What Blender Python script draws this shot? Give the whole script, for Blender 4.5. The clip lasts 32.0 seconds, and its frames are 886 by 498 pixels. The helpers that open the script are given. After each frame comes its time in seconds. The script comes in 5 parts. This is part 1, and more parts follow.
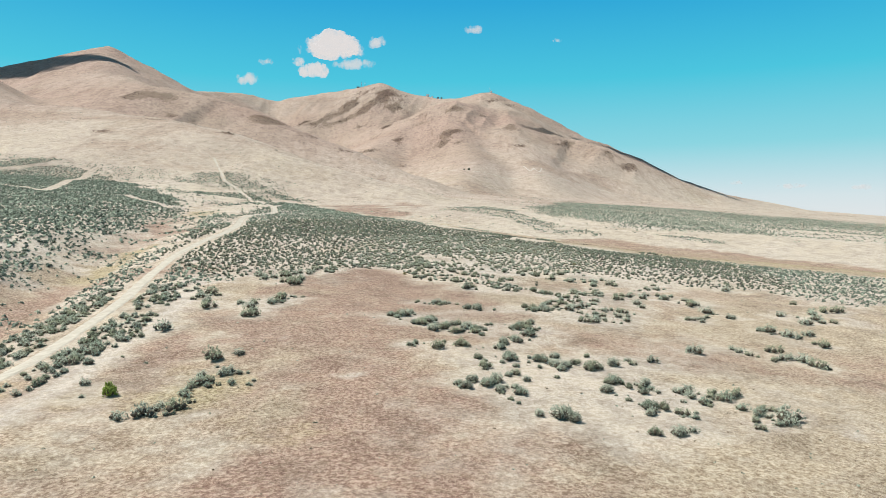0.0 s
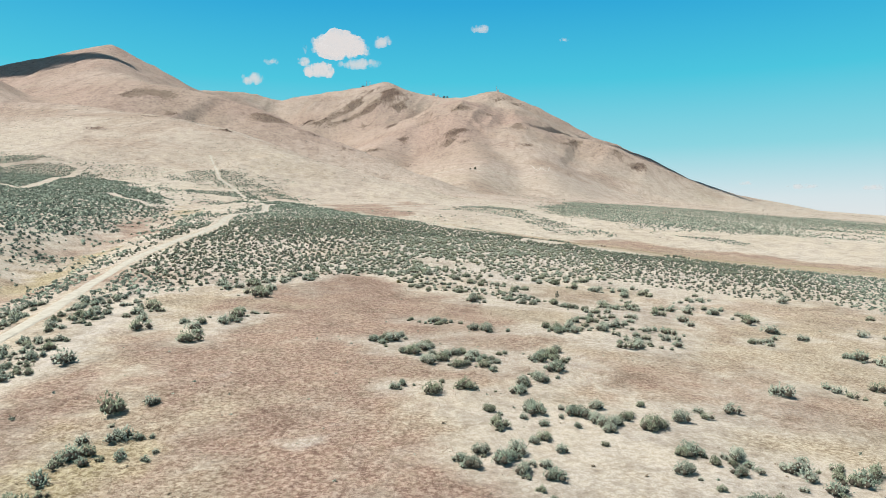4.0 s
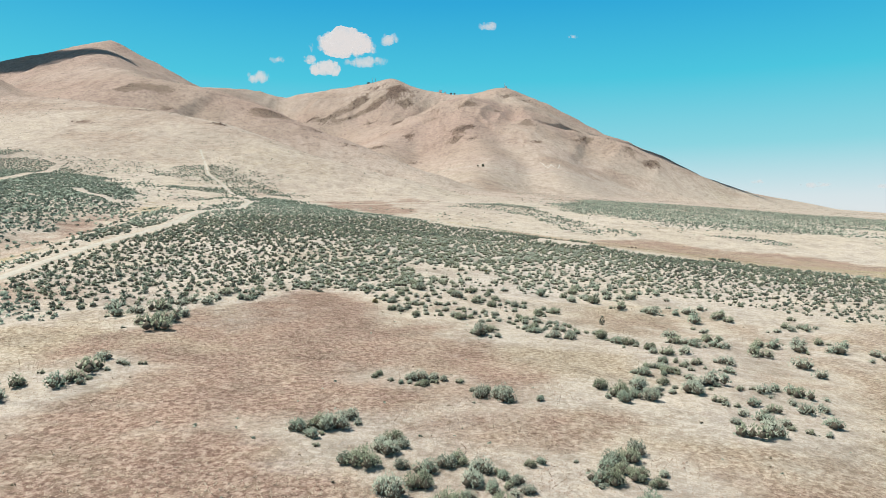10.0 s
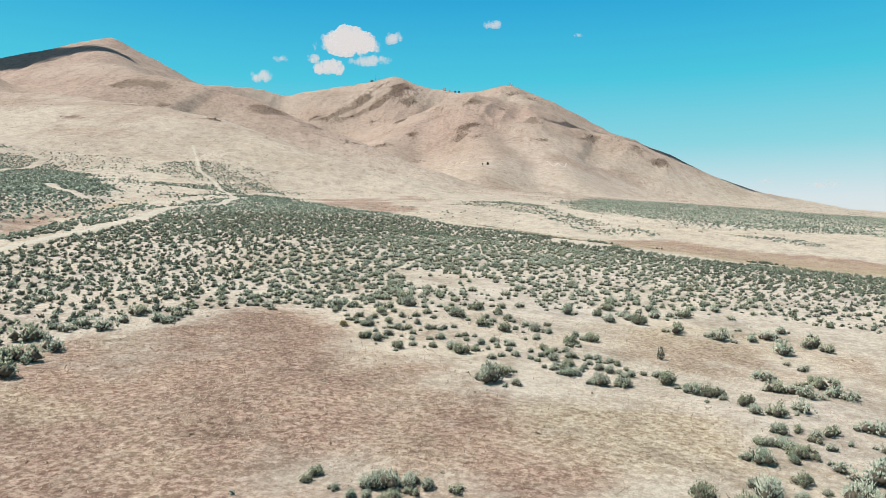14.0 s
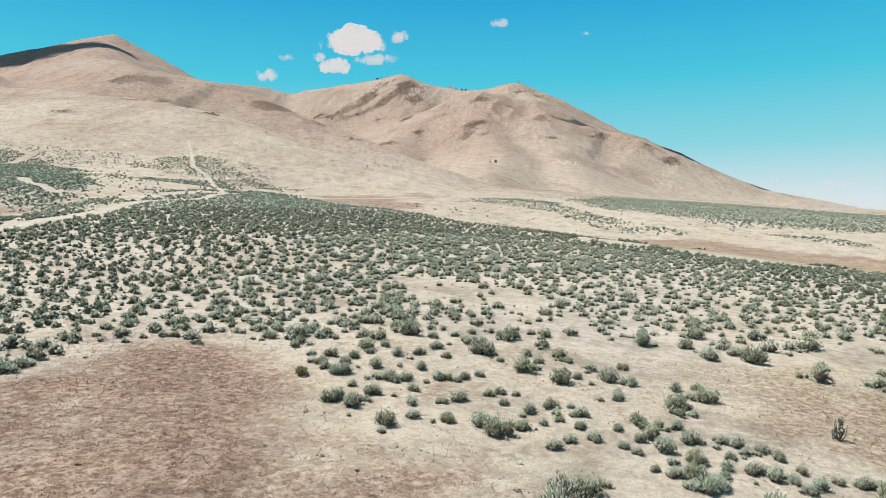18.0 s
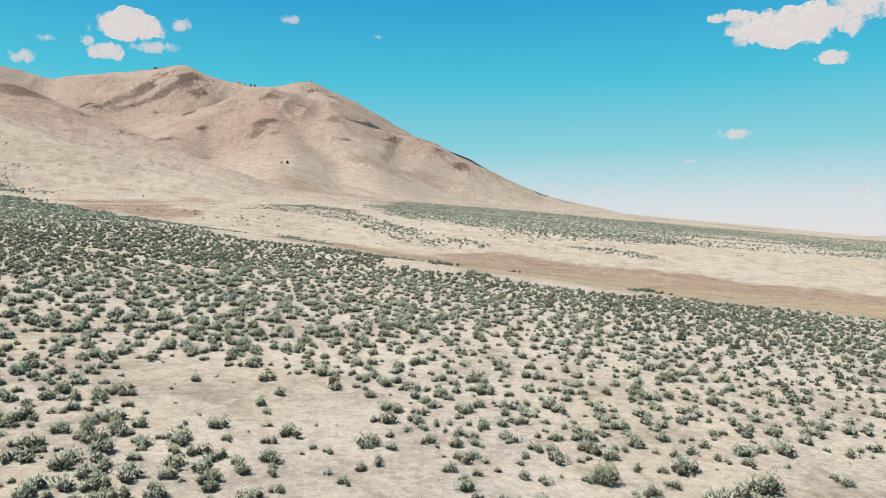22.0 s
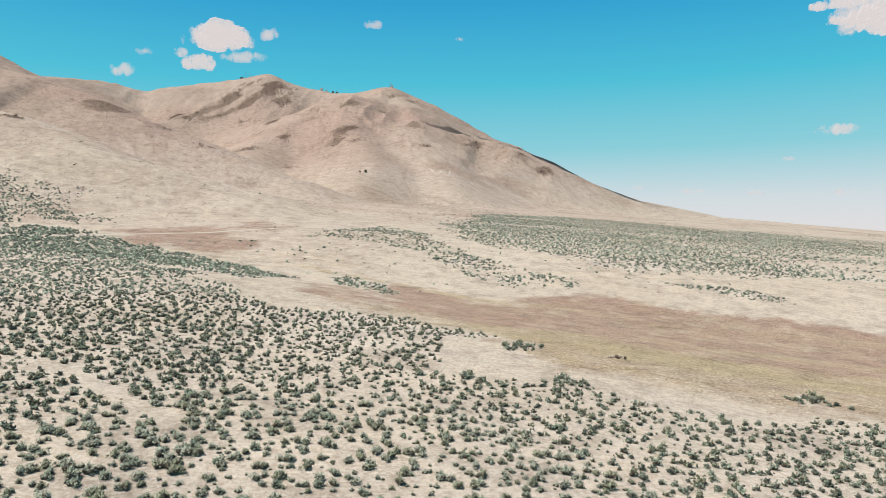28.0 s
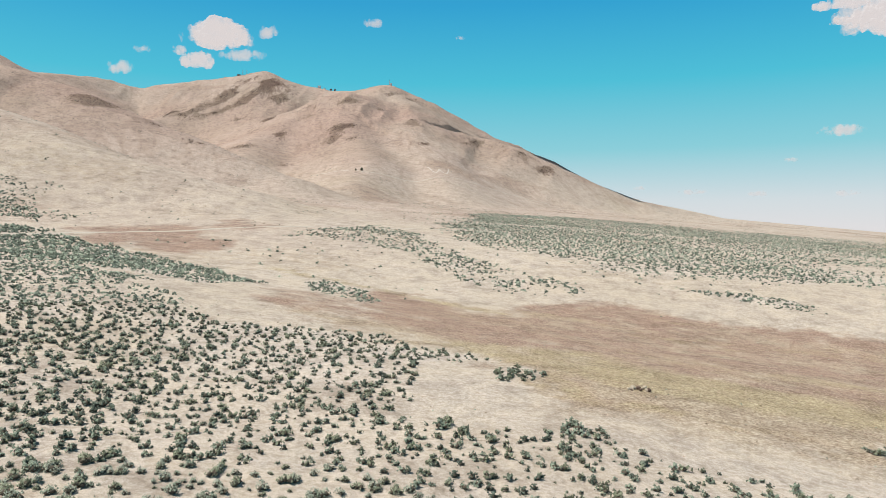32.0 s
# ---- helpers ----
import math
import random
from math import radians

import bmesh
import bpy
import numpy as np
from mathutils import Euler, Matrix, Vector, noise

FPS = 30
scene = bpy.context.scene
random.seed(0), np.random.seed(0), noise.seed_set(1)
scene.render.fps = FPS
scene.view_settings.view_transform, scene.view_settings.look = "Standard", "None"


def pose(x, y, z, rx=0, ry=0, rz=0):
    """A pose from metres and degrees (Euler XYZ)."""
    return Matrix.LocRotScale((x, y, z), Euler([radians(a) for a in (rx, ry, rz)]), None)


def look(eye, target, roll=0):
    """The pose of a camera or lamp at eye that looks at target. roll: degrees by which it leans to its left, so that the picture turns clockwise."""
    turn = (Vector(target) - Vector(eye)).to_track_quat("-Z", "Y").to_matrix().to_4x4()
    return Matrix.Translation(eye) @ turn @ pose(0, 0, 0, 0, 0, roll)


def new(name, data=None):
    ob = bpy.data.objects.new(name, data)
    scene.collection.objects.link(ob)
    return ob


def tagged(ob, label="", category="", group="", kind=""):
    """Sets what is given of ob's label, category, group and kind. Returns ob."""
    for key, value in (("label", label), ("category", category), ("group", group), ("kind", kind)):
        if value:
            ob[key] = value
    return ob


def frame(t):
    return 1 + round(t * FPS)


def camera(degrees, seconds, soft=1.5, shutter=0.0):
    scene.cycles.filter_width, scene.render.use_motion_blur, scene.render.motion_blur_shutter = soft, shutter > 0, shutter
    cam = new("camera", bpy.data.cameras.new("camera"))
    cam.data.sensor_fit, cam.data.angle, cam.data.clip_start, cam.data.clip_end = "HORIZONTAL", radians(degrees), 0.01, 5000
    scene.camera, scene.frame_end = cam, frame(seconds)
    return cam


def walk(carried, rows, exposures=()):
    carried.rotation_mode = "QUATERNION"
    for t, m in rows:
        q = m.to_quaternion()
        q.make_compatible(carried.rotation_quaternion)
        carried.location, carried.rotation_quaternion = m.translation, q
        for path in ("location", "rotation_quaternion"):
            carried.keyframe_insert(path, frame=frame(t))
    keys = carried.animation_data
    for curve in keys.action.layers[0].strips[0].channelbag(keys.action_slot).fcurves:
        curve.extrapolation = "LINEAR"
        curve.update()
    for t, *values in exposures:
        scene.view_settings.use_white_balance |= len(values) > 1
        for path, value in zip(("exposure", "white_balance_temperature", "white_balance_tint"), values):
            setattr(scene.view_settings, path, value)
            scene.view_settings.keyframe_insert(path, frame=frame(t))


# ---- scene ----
cam = camera(63.9, 32.0, 0.6)
METRES, EYE, TILT, LEAN, TURN = 225.0, 21.0, 5.0, 3.2, 0.0
ROWS = [
    (0.0, 0.0, 0.0, 0.0, 0.35, -6.14, -3.21),
    (0.5, 0.0006, 0.0153, -0.0013, 0.39, -6.13, -3.21),
    (1.0, 0.001, 0.0308, -0.0026, 0.44, -6.11, -3.21),
    (1.5, 0.0014, 0.0457, -0.0039, 0.5, -6.1, -3.19),
    (2.0, 0.0018, 0.0611, -0.0053, 0.55, -6.1, -3.2),
    (2.5, 0.0023, 0.0776, -0.0068, 0.62, -6.1, -3.19),
    (3.0, 0.0028, 0.0926, -0.0082, 0.68, -6.09, -3.2),
    (3.5, 0.0034, 0.1081, -0.0095, 0.76, -6.09, -3.21),
    (5.5, 0.0055, 0.1696, -0.0145, 1.07, -6.17, -3.15),
    (6.0, 0.0061, 0.1857, -0.0159, 1.13, -6.19, -3.15),
    (6.5, 0.0068, 0.2013, -0.0172, 1.18, -6.18, -3.12),
    (7.0, 0.0074, 0.2166, -0.0183, 1.24, -6.18, -3.09),
    (7.5, 0.0079, 0.2316, -0.0195, 1.27, -6.15, -3.09),
    (8.0, 0.0084, 0.2471, -0.0207, 1.32, -6.14, -3.1),
    (8.5, 0.0088, 0.2627, -0.022, 1.35, -6.16, -3.08),
    (9.0, 0.0093, 0.2788, -0.0232, 1.4, -6.17, -3.09),
    (9.5, 0.0096, 0.2943, -0.0246, 1.43, -6.19, -3.1),
    (10.0, 0.0101, 0.3097, -0.0261, 1.46, -6.18, -3.12),
    (10.5, 0.0105, 0.3245, -0.0275, 1.48, -6.18, -3.09),
    (11.0, 0.0108, 0.3399, -0.029, 1.5, -6.17, -3.12),
    (11.5, 0.0112, 0.3553, -0.0302, 1.54, -6.18, -3.09),
    (12.0, 0.0115, 0.3702, -0.0317, 1.6, -6.18, -3.1),
    (12.5, 0.0118, 0.3867, -0.0332, 1.67, -6.19, -3.09),
    (13.0, 0.0121, 0.4023, -0.0348, 1.75, -6.2, -3.12),
    (13.5, 0.0123, 0.4172, -0.0362, 1.8, -6.19, -3.12),
    (15.5, 0.0108, 0.4796, -0.043, 1.84, -6.21, -3.12),
    (16.0, 0.0095, 0.4951, -0.0445, 1.84, -6.2, -3.13),
    (16.5, 0.008, 0.51, -0.0458, 2.03, -6.21, -3.12),
    (17.0, 0.0067, 0.5256, -0.0475, 2.19, -6.2, -3.12),
    (17.5, 0.0057, 0.5414, -0.0493, 2.3, -6.21, -3.11),
    (18.0, 0.0052, 0.5565, -0.0511, 2.32, -6.23, -3.12),
    (18.5, 0.0049, 0.5724, -0.053, 2.32, -6.21, -3.1),
    (19.0, 0.005, 0.5893, -0.0549, 2.29, -6.19, -3.12),
    (19.5, 0.0055, 0.6046, -0.0566, 2.26, -6.18, -3.1),
    (20.0, 0.0062, 0.6204, -0.0572, 2.19, -6.18, -3.07),
    (20.5, 0.0068, 0.636, -0.0531, 2.15, -6.16, -3.05),
    (21.0, 0.0074, 0.6513, -0.0489, 1.96, -6.11, -3.07),
    (21.5, 0.0084, 0.6668, -0.0444, -1.76, -5.92, -3.4),
    (22.0, 0.0096, 0.6825, -0.0399, -14.22, -5.05, -4.41),
    (22.5, 0.0117, 0.699, -0.035, -18.72, -4.69, -4.68),
    (23.0, 0.0149, 0.7147, -0.0304, -13.91, -5.05, -4.26),
    (23.5, 0.0195, 0.7297, -0.0258, -9.86, -5.31, -3.92),
    (24.0, 0.0236, 0.7442, -0.0212, -9.34, -5.33, -3.86),
    (24.5, 0.0279, 0.7593, -0.0165, -8.25, -5.37, -3.8),
    (25.0, 0.0322, 0.7743, -0.0117, -8.02, -5.38, -3.79),
    (25.5, 0.0359, 0.79, -0.0068, -7.93, -5.39, -3.77),
    (27.5, 0.0512, 0.8481, 0.008, -7.56, -5.45, -3.7),
    (28.0, 0.0553, 0.8624, 0.0072, -7.56, -5.46, -3.69),
    (28.5, 0.0593, 0.8763, 0.006, -7.55, -5.44, -3.72),
    (29.0, 0.0635, 0.8916, 0.0049, -7.61, -5.44, -3.74),
    (29.5, 0.0674, 0.9058, 0.0038, -7.63, -5.42, -3.78),
    (30.0, 0.0712, 0.9196, 0.0026, -7.62, -5.43, -3.83),
    (30.5, 0.075, 0.9338, 0.0014, -7.58, -5.42, -3.84),
    (31.0, 0.0785, 0.9478, 0.0005, -7.58, -5.45, -3.87),
    (31.5, 0.082, 0.9621, -0.0005, -7.6, -5.44, -3.9),
    (32.0, 0.086, 0.9775, -0.0014, -7.53, -5.45, -3.92),
]
walk(cam, [(t, pose(0, 0, EYE, TILT, LEAN, TURN) @ pose(METRES * x, METRES * y, METRES * z, 90 + pitch, roll, yaw)) for t, x, y, z, yaw, pitch, roll in ROWS], [(0.0, 0.42, 6500, 10), (21.0, 0.42, 6500, 10), (22.5, 0.32, 6620, 14), (32.0, 0.32, 6620, 14)])


# ---- daylight ----
U = 1.5  # metres to one unit of the plan
SUN_DIR = Vector((-0.48, 0.04, 0.88)).normalized()
world = bpy.data.worlds.new("sky")
scene.world = world
world.use_nodes = True
wn, wl = world.node_tree.nodes, world.node_tree.links
wn.clear()
sky = wn.new("ShaderNodeTexSky")
sky.sky_type, sky.sun_disc = "NISHITA", False
sky.sun_elevation = math.asin(SUN_DIR.z)
sky.sun_rotation = math.atan2(SUN_DIR.x, SUN_DIR.y)
sky.altitude, sky.air_density, sky.dust_density, sky.ozone_density = 1300, 1.0, 1.2, 1.0
back = wn.new("ShaderNodeBackground")
back.inputs[1].default_value = 0.10
# the clear turquoise of the zenith and the pale dusty horizon, by height above the horizon
coord, split = wn.new("ShaderNodeTexCoord"), wn.new("ShaderNodeSeparateXYZ")
tone = wn.new("ShaderNodeValToRGB")
stops = [(0.0, (0.60, 0.59, 0.60)), (0.05, (0.50, 0.575, 0.60)), (0.12, (0.19, 0.50, 0.56)), (0.21, (0.045, 0.425, 0.55)), (0.31, (0.013, 0.29, 0.52)), (0.55, (0.06, 0.135, 0.225)), (1.0, (0.055, 0.09, 0.13))]
while len(tone.color_ramp.elements) < len(stops):
    tone.color_ramp.elements.new(0.5)
for el, (p, c) in zip(tone.color_ramp.elements, stops):
    el.position, el.color = p, (*c, 1)
clear, both, wout = wn.new("ShaderNodeBackground"), wn.new("ShaderNodeMixShader"), wn.new("ShaderNodeOutputWorld")
clear.inputs[1].default_value = 1.0
both.inputs[0].default_value = 0.94
wl.new(coord.outputs["Generated"], split.inputs[0])
wl.new(split.outputs["Z"], tone.inputs[0])
wl.new(tone.outputs[0], clear.inputs[0])
wl.new(sky.outputs[0], back.inputs[0])
wl.new(back.outputs[0], both.inputs[1])
wl.new(clear.outputs[0], both.inputs[2])
wl.new(both.outputs[0], wout.inputs[0])
sun = new("sun", bpy.data.lights.new("sun", "SUN"))
sun.data.energy, sun.data.angle, sun.data.color = 4.7, radians(0.53), (0.962, 0.982, 0.91)
sun.matrix_world = look((0, 0, 0), -SUN_DIR)

# ---- materials ----
def material(name, rough=0.9):
    m = bpy.data.materials.new(name)
    m.use_nodes = True
    n, l = m.node_tree.nodes, m.node_tree.links
    b = n["Principled BSDF"]
    b.inputs["Roughness"].default_value = rough
    b.inputs["Specular IOR Level"].default_value = 0.15
    return m, n, l, b


def noise_node(n, l, scale, detail=6, rough=0.6, warp=0.0, stretch=None, turn=0.0):
    g = n.new("ShaderNodeNewGeometry")
    t = n.new("ShaderNodeTexNoise")
    t.inputs["Scale"].default_value, t.inputs["Detail"].default_value = scale, detail
    t.inputs["Roughness"].default_value, t.inputs["Distortion"].default_value = rough, warp
    if stretch:
        s = n.new("ShaderNodeMapping")
        s.inputs["Scale"].default_value = stretch
        if turn:  # drawn out along a turned axis
            s.vector_type, s.inputs["Rotation"].default_value = "TEXTURE", (0, 0, turn)
        l.new(g.outputs["Position"], s.inputs["Vector"])
        l.new(s.outputs[0], t.inputs["Vector"])
    else:
        l.new(g.outputs["Position"], t.inputs["Vector"])
    return t.outputs["Fac"]


def ramp(n, l, fac, stops):
    r = n.new("ShaderNodeValToRGB")
    e = r.color_ramp.elements
    while len(e) < len(stops):
        e.new(0.5)
    for el, (p, c) in zip(e, stops):
        el.position, el.color = p, (*c, 1)
    l.new(fac, r.inputs[0])
    return r.outputs[0]


def step(n, l, fac, lo, hi, a=0.0, b=1.0):
    m = n.new("ShaderNodeMapRange")
    m.inputs[1].default_value, m.inputs[2].default_value = lo, hi
    m.inputs[3].default_value, m.inputs[4].default_value = a, b
    l.new(fac, m.inputs[0])
    return m.outputs[0]


def maths(n, l, op, a, b):
    m = n.new("ShaderNodeMath")
    m.operation = op
    for k, v in enumerate((a, b)):
        if isinstance(v, (int, float)):
            m.inputs[k].default_value = v
        else:
            l.new(v, m.inputs[k])
    return m.outputs[0]


def blend(n, l, fac, a, b, kind="MIX"):
    m = n.new("ShaderNodeMix")
    m.data_type, m.blend_type = "RGBA", kind
    for sock, v in ((m.inputs[0], fac), (m.inputs[6], a), (m.inputs[7], b)):
        if isinstance(v, (int, float)):
            sock.default_value = v
        elif isinstance(v, tuple):
            sock.default_value = (*v, 1)
        else:
            l.new(v, sock)
    return m.outputs[2]


def bump(n, l, b, fac, strength, distance):
    k = n.new("ShaderNodeBump")
    k.inputs["Strength"].default_value, k.inputs["Distance"].default_value = strength, distance
    l.new(fac, k.inputs["Height"])
    l.new(k.outputs[0], b.inputs["Normal"])


def layer(n, name):
    a = n.new("ShaderNodeAttribute")
    a.attribute_name = name
    return a.outputs["Fac"]


def ground_material():
    m, n, l, b = material("desert_soil", 0.95)
    wide, mid, fine = noise_node(n, l, 0.03, 5), noise_node(n, l, 0.22, 8, 0.68), noise_node(n, l, 2.2, 8, 0.75)
    grit = noise_node(n, l, 9.0, 5, 0.75)
    sand = ramp(n, l, fine, [(0.42, (0.41, 0.332, 0.272)), (0.5, (0.522, 0.432, 0.362)), (0.58, (0.60, 0.51, 0.435))])
    straw = ramp(n, l, fine, [(0.42, (0.22, 0.153, 0.10)), (0.5, (0.395, 0.302, 0.22)), (0.58, (0.57, 0.465, 0.355))])
    brown = ramp(n, l, fine, [(0.42, (0.16, 0.09, 0.068)), (0.5, (0.298, 0.184, 0.141)), (0.58, (0.47, 0.332, 0.263))])
    rock = ramp(n, l, fine, [(0.3, (0.07, 0.043, 0.035)), (0.5, (0.165, 0.10, 0.078)), (0.7, (0.31, 0.205, 0.165))])
    red = ramp(n, l, mid, [(0.3, (0.28, 0.178, 0.146)), (0.7, (0.475, 0.336, 0.282))])
    col = blend(n, l, step(n, l, wide, 0.35, 0.65, 0.0, 0.6), sand, (0.47, 0.38, 0.295))
    hill = ramp(n, l, fine, [(0.42, (0.345, 0.258, 0.213)), (0.5, (0.487, 0.378, 0.317)), (0.58, (0.575, 0.463, 0.398))])
    col = blend(n, l, layer(n, "hill"), col, hill)
    wobble = maths(n, l, "SUBTRACT", mid, 0.5)
    patch = step(n, l, maths(n, l, "ADD", layer(n, "straw"), maths(n, l, "MULTIPLY", wobble, 1.6)), 0.3, 0.8)
    col = blend(n, l, patch, col, straw)
    patch = step(n, l, maths(n, l, "ADD", layer(n, "brown"), maths(n, l, "MULTIPLY", wobble, 2.0)), 0.2, 1.0)
    col = blend(n, l, patch, col, brown)
    olive = ramp(n, l, fine, [(0.42, (0.18, 0.13, 0.065)), (0.5, (0.37, 0.287, 0.172)), (0.58, (0.55, 0.45, 0.30))])
    patch = step(n, l, maths(n, l, "ADD", layer(n, "olive"), maths(n, l, "MULTIPLY", wobble, 2.0)), 0.3, 0.9)
    col = blend(n, l, patch, col, olive)
    col = blend(n, l, step(n, l, maths(n, l, "ADD", layer(n, "red"), maths(n, l, "MULTIPLY", wobble, 1.2)), 0.25, 0.9), col, red)
    dust = ramp(n, l, fine, [(0.42, (0.47, 0.392, 0.34)), (0.58, (0.595, 0.506, 0.443))])
    col = blend(n, l, step(n, l, maths(n, l, "ADD", layer(n, "dust"), maths(n, l, "MULTIPLY", wobble, 1.8)), 0.3, 1.0), col, dust)
    drift = noise_node(n, l, 0.6, 7, 0.68, 0.4, (3.6, 1.0, 1.0), radians(-28))  # dry stalks laid along the wash
    col = blend(n, l, maths(n, l, "MULTIPLY", step(n, l, drift, 0.40, 0.5, 0.32, 0.0), layer(n, "wash")), col, (0.23, 0.138, 0.10))
    col = blend(n, l, maths(n, l, "MULTIPLY", step(n, l, drift, 0.54, 0.63, 0.0, 0.28), layer(n, "wash")), col, (0.50, 0.40, 0.27))
    crag = noise_node(n, l, 0.12, 10, 0.74, 0.6, (1.0, 0.3, 0.3))
    patch = step(n, l, maths(n, l, "ADD", layer(n, "rock"), maths(n, l, "MULTIPLY", maths(n, l, "SUBTRACT", crag, 0.5), 2.8)), 0.35, 0.75)
    col = blend(n, l, patch, col, rock)
    col = blend(n, l, step(n, l, grit, 0.38, 0.52, 0.42, 0.0), col, (0.20, 0.145, 0.10))
    col = blend(n, l, step(n, l, noise_node(n, l, 0.9, 7, 0.7), 0.40, 0.5, 0.36, 0.0), col, (0.24, 0.175, 0.12))
    tips = step(n, l, noise_node(n, l, 5.0, 4, 0.6), 0.52, 0.62, 0.0, 0.4)
    grassy = maths(n, l, "MAXIMUM", layer(n, "straw"), layer(n, "brown"))
    grassy = maths(n, l, "SUBTRACT", grassy, maths(n, l, "MULTIPLY", layer(n, "brown"), 0.55))
    col = blend(n, l, maths(n, l, "MULTIPLY", tips, grassy), col, (0.54, 0.43, 0.32))
    stony = maths(n, l, "MULTIPLY", step(n, l, noise_node(n, l, 0.40, 5, 0.62, 0.3, (1.0, 0.55, 0.55)), 0.54, 0.63), step(n, l, noise_node(n, l, 0.025, 5, 0.6), 0.38, 0.58))
    col = blend(n, l, maths(n, l, "MULTIPLY", maths(n, l, "MULTIPLY", stony, layer(n, "hill")), 0.6), col, (0.15, 0.11, 0.085))
    for grain, width, tint, share in ((0.0065, 0.035, (0.22, 0.145, 0.112), 0.36), (0.017, 0.045, (0.25, 0.17, 0.132), 0.3)):  # dry drainage lines down the slopes
        away = maths(n, l, "ABSOLUTE", maths(n, l, "SUBTRACT", noise_node(n, l, grain, 5, 0.6, 0.8, (1.0, 0.4, 0.25)), 0.5), 0.0)
        col = blend(n, l, maths(n, l, "MULTIPLY", step(n, l, away, 0.0, width, share, 0.0), layer(n, "hill")), col, tint)
    sweep = step(n, l, noise_node(n, l, 0.0045, 5, 0.62, 0.5), 0.42, 0.6, 0.0, 0.25)
    col = blend(n, l, maths(n, l, "MULTIPLY", sweep, layer(n, "hill")), col, (0.37, 0.305, 0.235))
    mottle = ramp(n, l, noise_node(n, l, 0.12, 10, 0.78, 0.4), [(0.36, (0.68, 0.66, 0.64)), (0.48, (0.97, 0.97, 0.97)), (0.58, (1.1, 1.1, 1.08))])
    col = blend(n, l, 1.0, col, mottle, "MULTIPLY")
    l.new(col, b.inputs["Base Color"])
    scree = maths(n, l, "MULTIPLY", maths(n, l, "MULTIPLY", noise_node(n, l, 0.055, 8, 0.56, 0.0, (1.0, 0.45, 0.45)), layer(n, "hill")), 10.0)
    bump(n, l, b, maths(n, l, "ADD", scree, maths(n, l, "ADD", fine, maths(n, l, "MULTIPLY", grit, 0.5))), 0.8, 0.15)
    return m


def leaf_material(name, dark, light, spread=0.35):
    m, n, l, b = material(name, 0.8)
    info, geo = n.new("ShaderNodeObjectInfo"), n.new("ShaderNodeNewGeometry")
    pick = maths(n, l, "ADD", maths(n, l, "MULTIPLY", geo.outputs["Random Per Island"], 0.65), maths(n, l, "MULTIPLY", info.outputs["Random"], 0.35))
    patch = noise_node(n, l, 0.25, 3)
    pick = maths(n, l, "ADD", maths(n, l, "MULTIPLY", pick, 0.7), maths(n, l, "MULTIPLY", patch, 0.3))
    l.new(ramp(n, l, pick, [(0.15, dark), (0.85, light)]), b.inputs["Base Color"])
    return m


def plain(name, colour, rough=0.8, metal=0.0, vary=0.25, scale=3.0):
    m, n, l, b = material(name, rough)
    b.inputs["Metallic"].default_value = metal
    c = ramp(n, l, noise_node(n, l, scale, 6), [(0.3, tuple(v * (1 - vary) for v in colour)), (0.7, tuple(min(v * (1 + vary), 0.95) for v in colour))])
    l.new(c, b.inputs["Base Color"])
    return m


SOIL = ground_material()
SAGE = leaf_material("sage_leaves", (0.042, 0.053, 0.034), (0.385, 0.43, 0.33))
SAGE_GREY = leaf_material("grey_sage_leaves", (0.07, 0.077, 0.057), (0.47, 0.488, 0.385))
# Darkened for the shade that simple far shrubs lack; the snag is truly dark.
SAGE_FAR = leaf_material("dark_and_shaded_sage_leaves", (0.03, 0.038, 0.027), (0.17, 0.195, 0.152))
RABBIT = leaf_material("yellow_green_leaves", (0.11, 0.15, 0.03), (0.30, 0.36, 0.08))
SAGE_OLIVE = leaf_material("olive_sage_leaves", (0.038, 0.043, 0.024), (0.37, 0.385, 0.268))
DRY = leaf_material("dry_twigs", (0.16, 0.115, 0.08), (0.34, 0.26, 0.18))
WOOD_AND_SHADE = plain("grey_sage_wood_and_shade", (0.10, 0.08, 0.06), 0.9)
STONE = plain("dark_stone", (0.11, 0.072, 0.058), 0.9, 0, 0.5, 0.6)
ROADSAND = plain("road_dust", (0.45, 0.388, 0.322), 0.95, 0, 0.16, 0.8)
WHITE = plain("whitewashed_stone", (0.54, 0.47, 0.41), 0.9, 0, 0.08, 1.0)
STEEL = plain("galvanised_steel", (0.35, 0.35, 0.36), 0.5, 0.7, 0.1)
PAINT = plain("white_painted_metal", (0.75, 0.75, 0.74), 0.5, 0, 0.05)
JUNIPER = leaf_material("juniper_needles", (0.02, 0.03, 0.015), (0.05, 0.065, 0.035))
STRAWGRASS = leaf_material("straw_grass", (0.40, 0.305, 0.225), (0.68, 0.56, 0.43))
BROWNGRASS = leaf_material("brown_dry_grass", (0.30, 0.19, 0.142), (0.66, 0.50, 0.39))
GREENGRASS = leaf_material("olive_grass", (0.22, 0.17, 0.095), (0.50, 0.41, 0.27))
HAZE, hn, hl, hb = material("far_hills_haze_glow", 1.0)  # hills so far off that only lit haze shows, put in as emission
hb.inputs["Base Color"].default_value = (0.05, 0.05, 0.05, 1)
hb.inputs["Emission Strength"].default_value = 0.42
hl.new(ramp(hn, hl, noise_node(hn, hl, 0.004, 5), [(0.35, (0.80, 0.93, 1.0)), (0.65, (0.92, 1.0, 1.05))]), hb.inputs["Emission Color"])


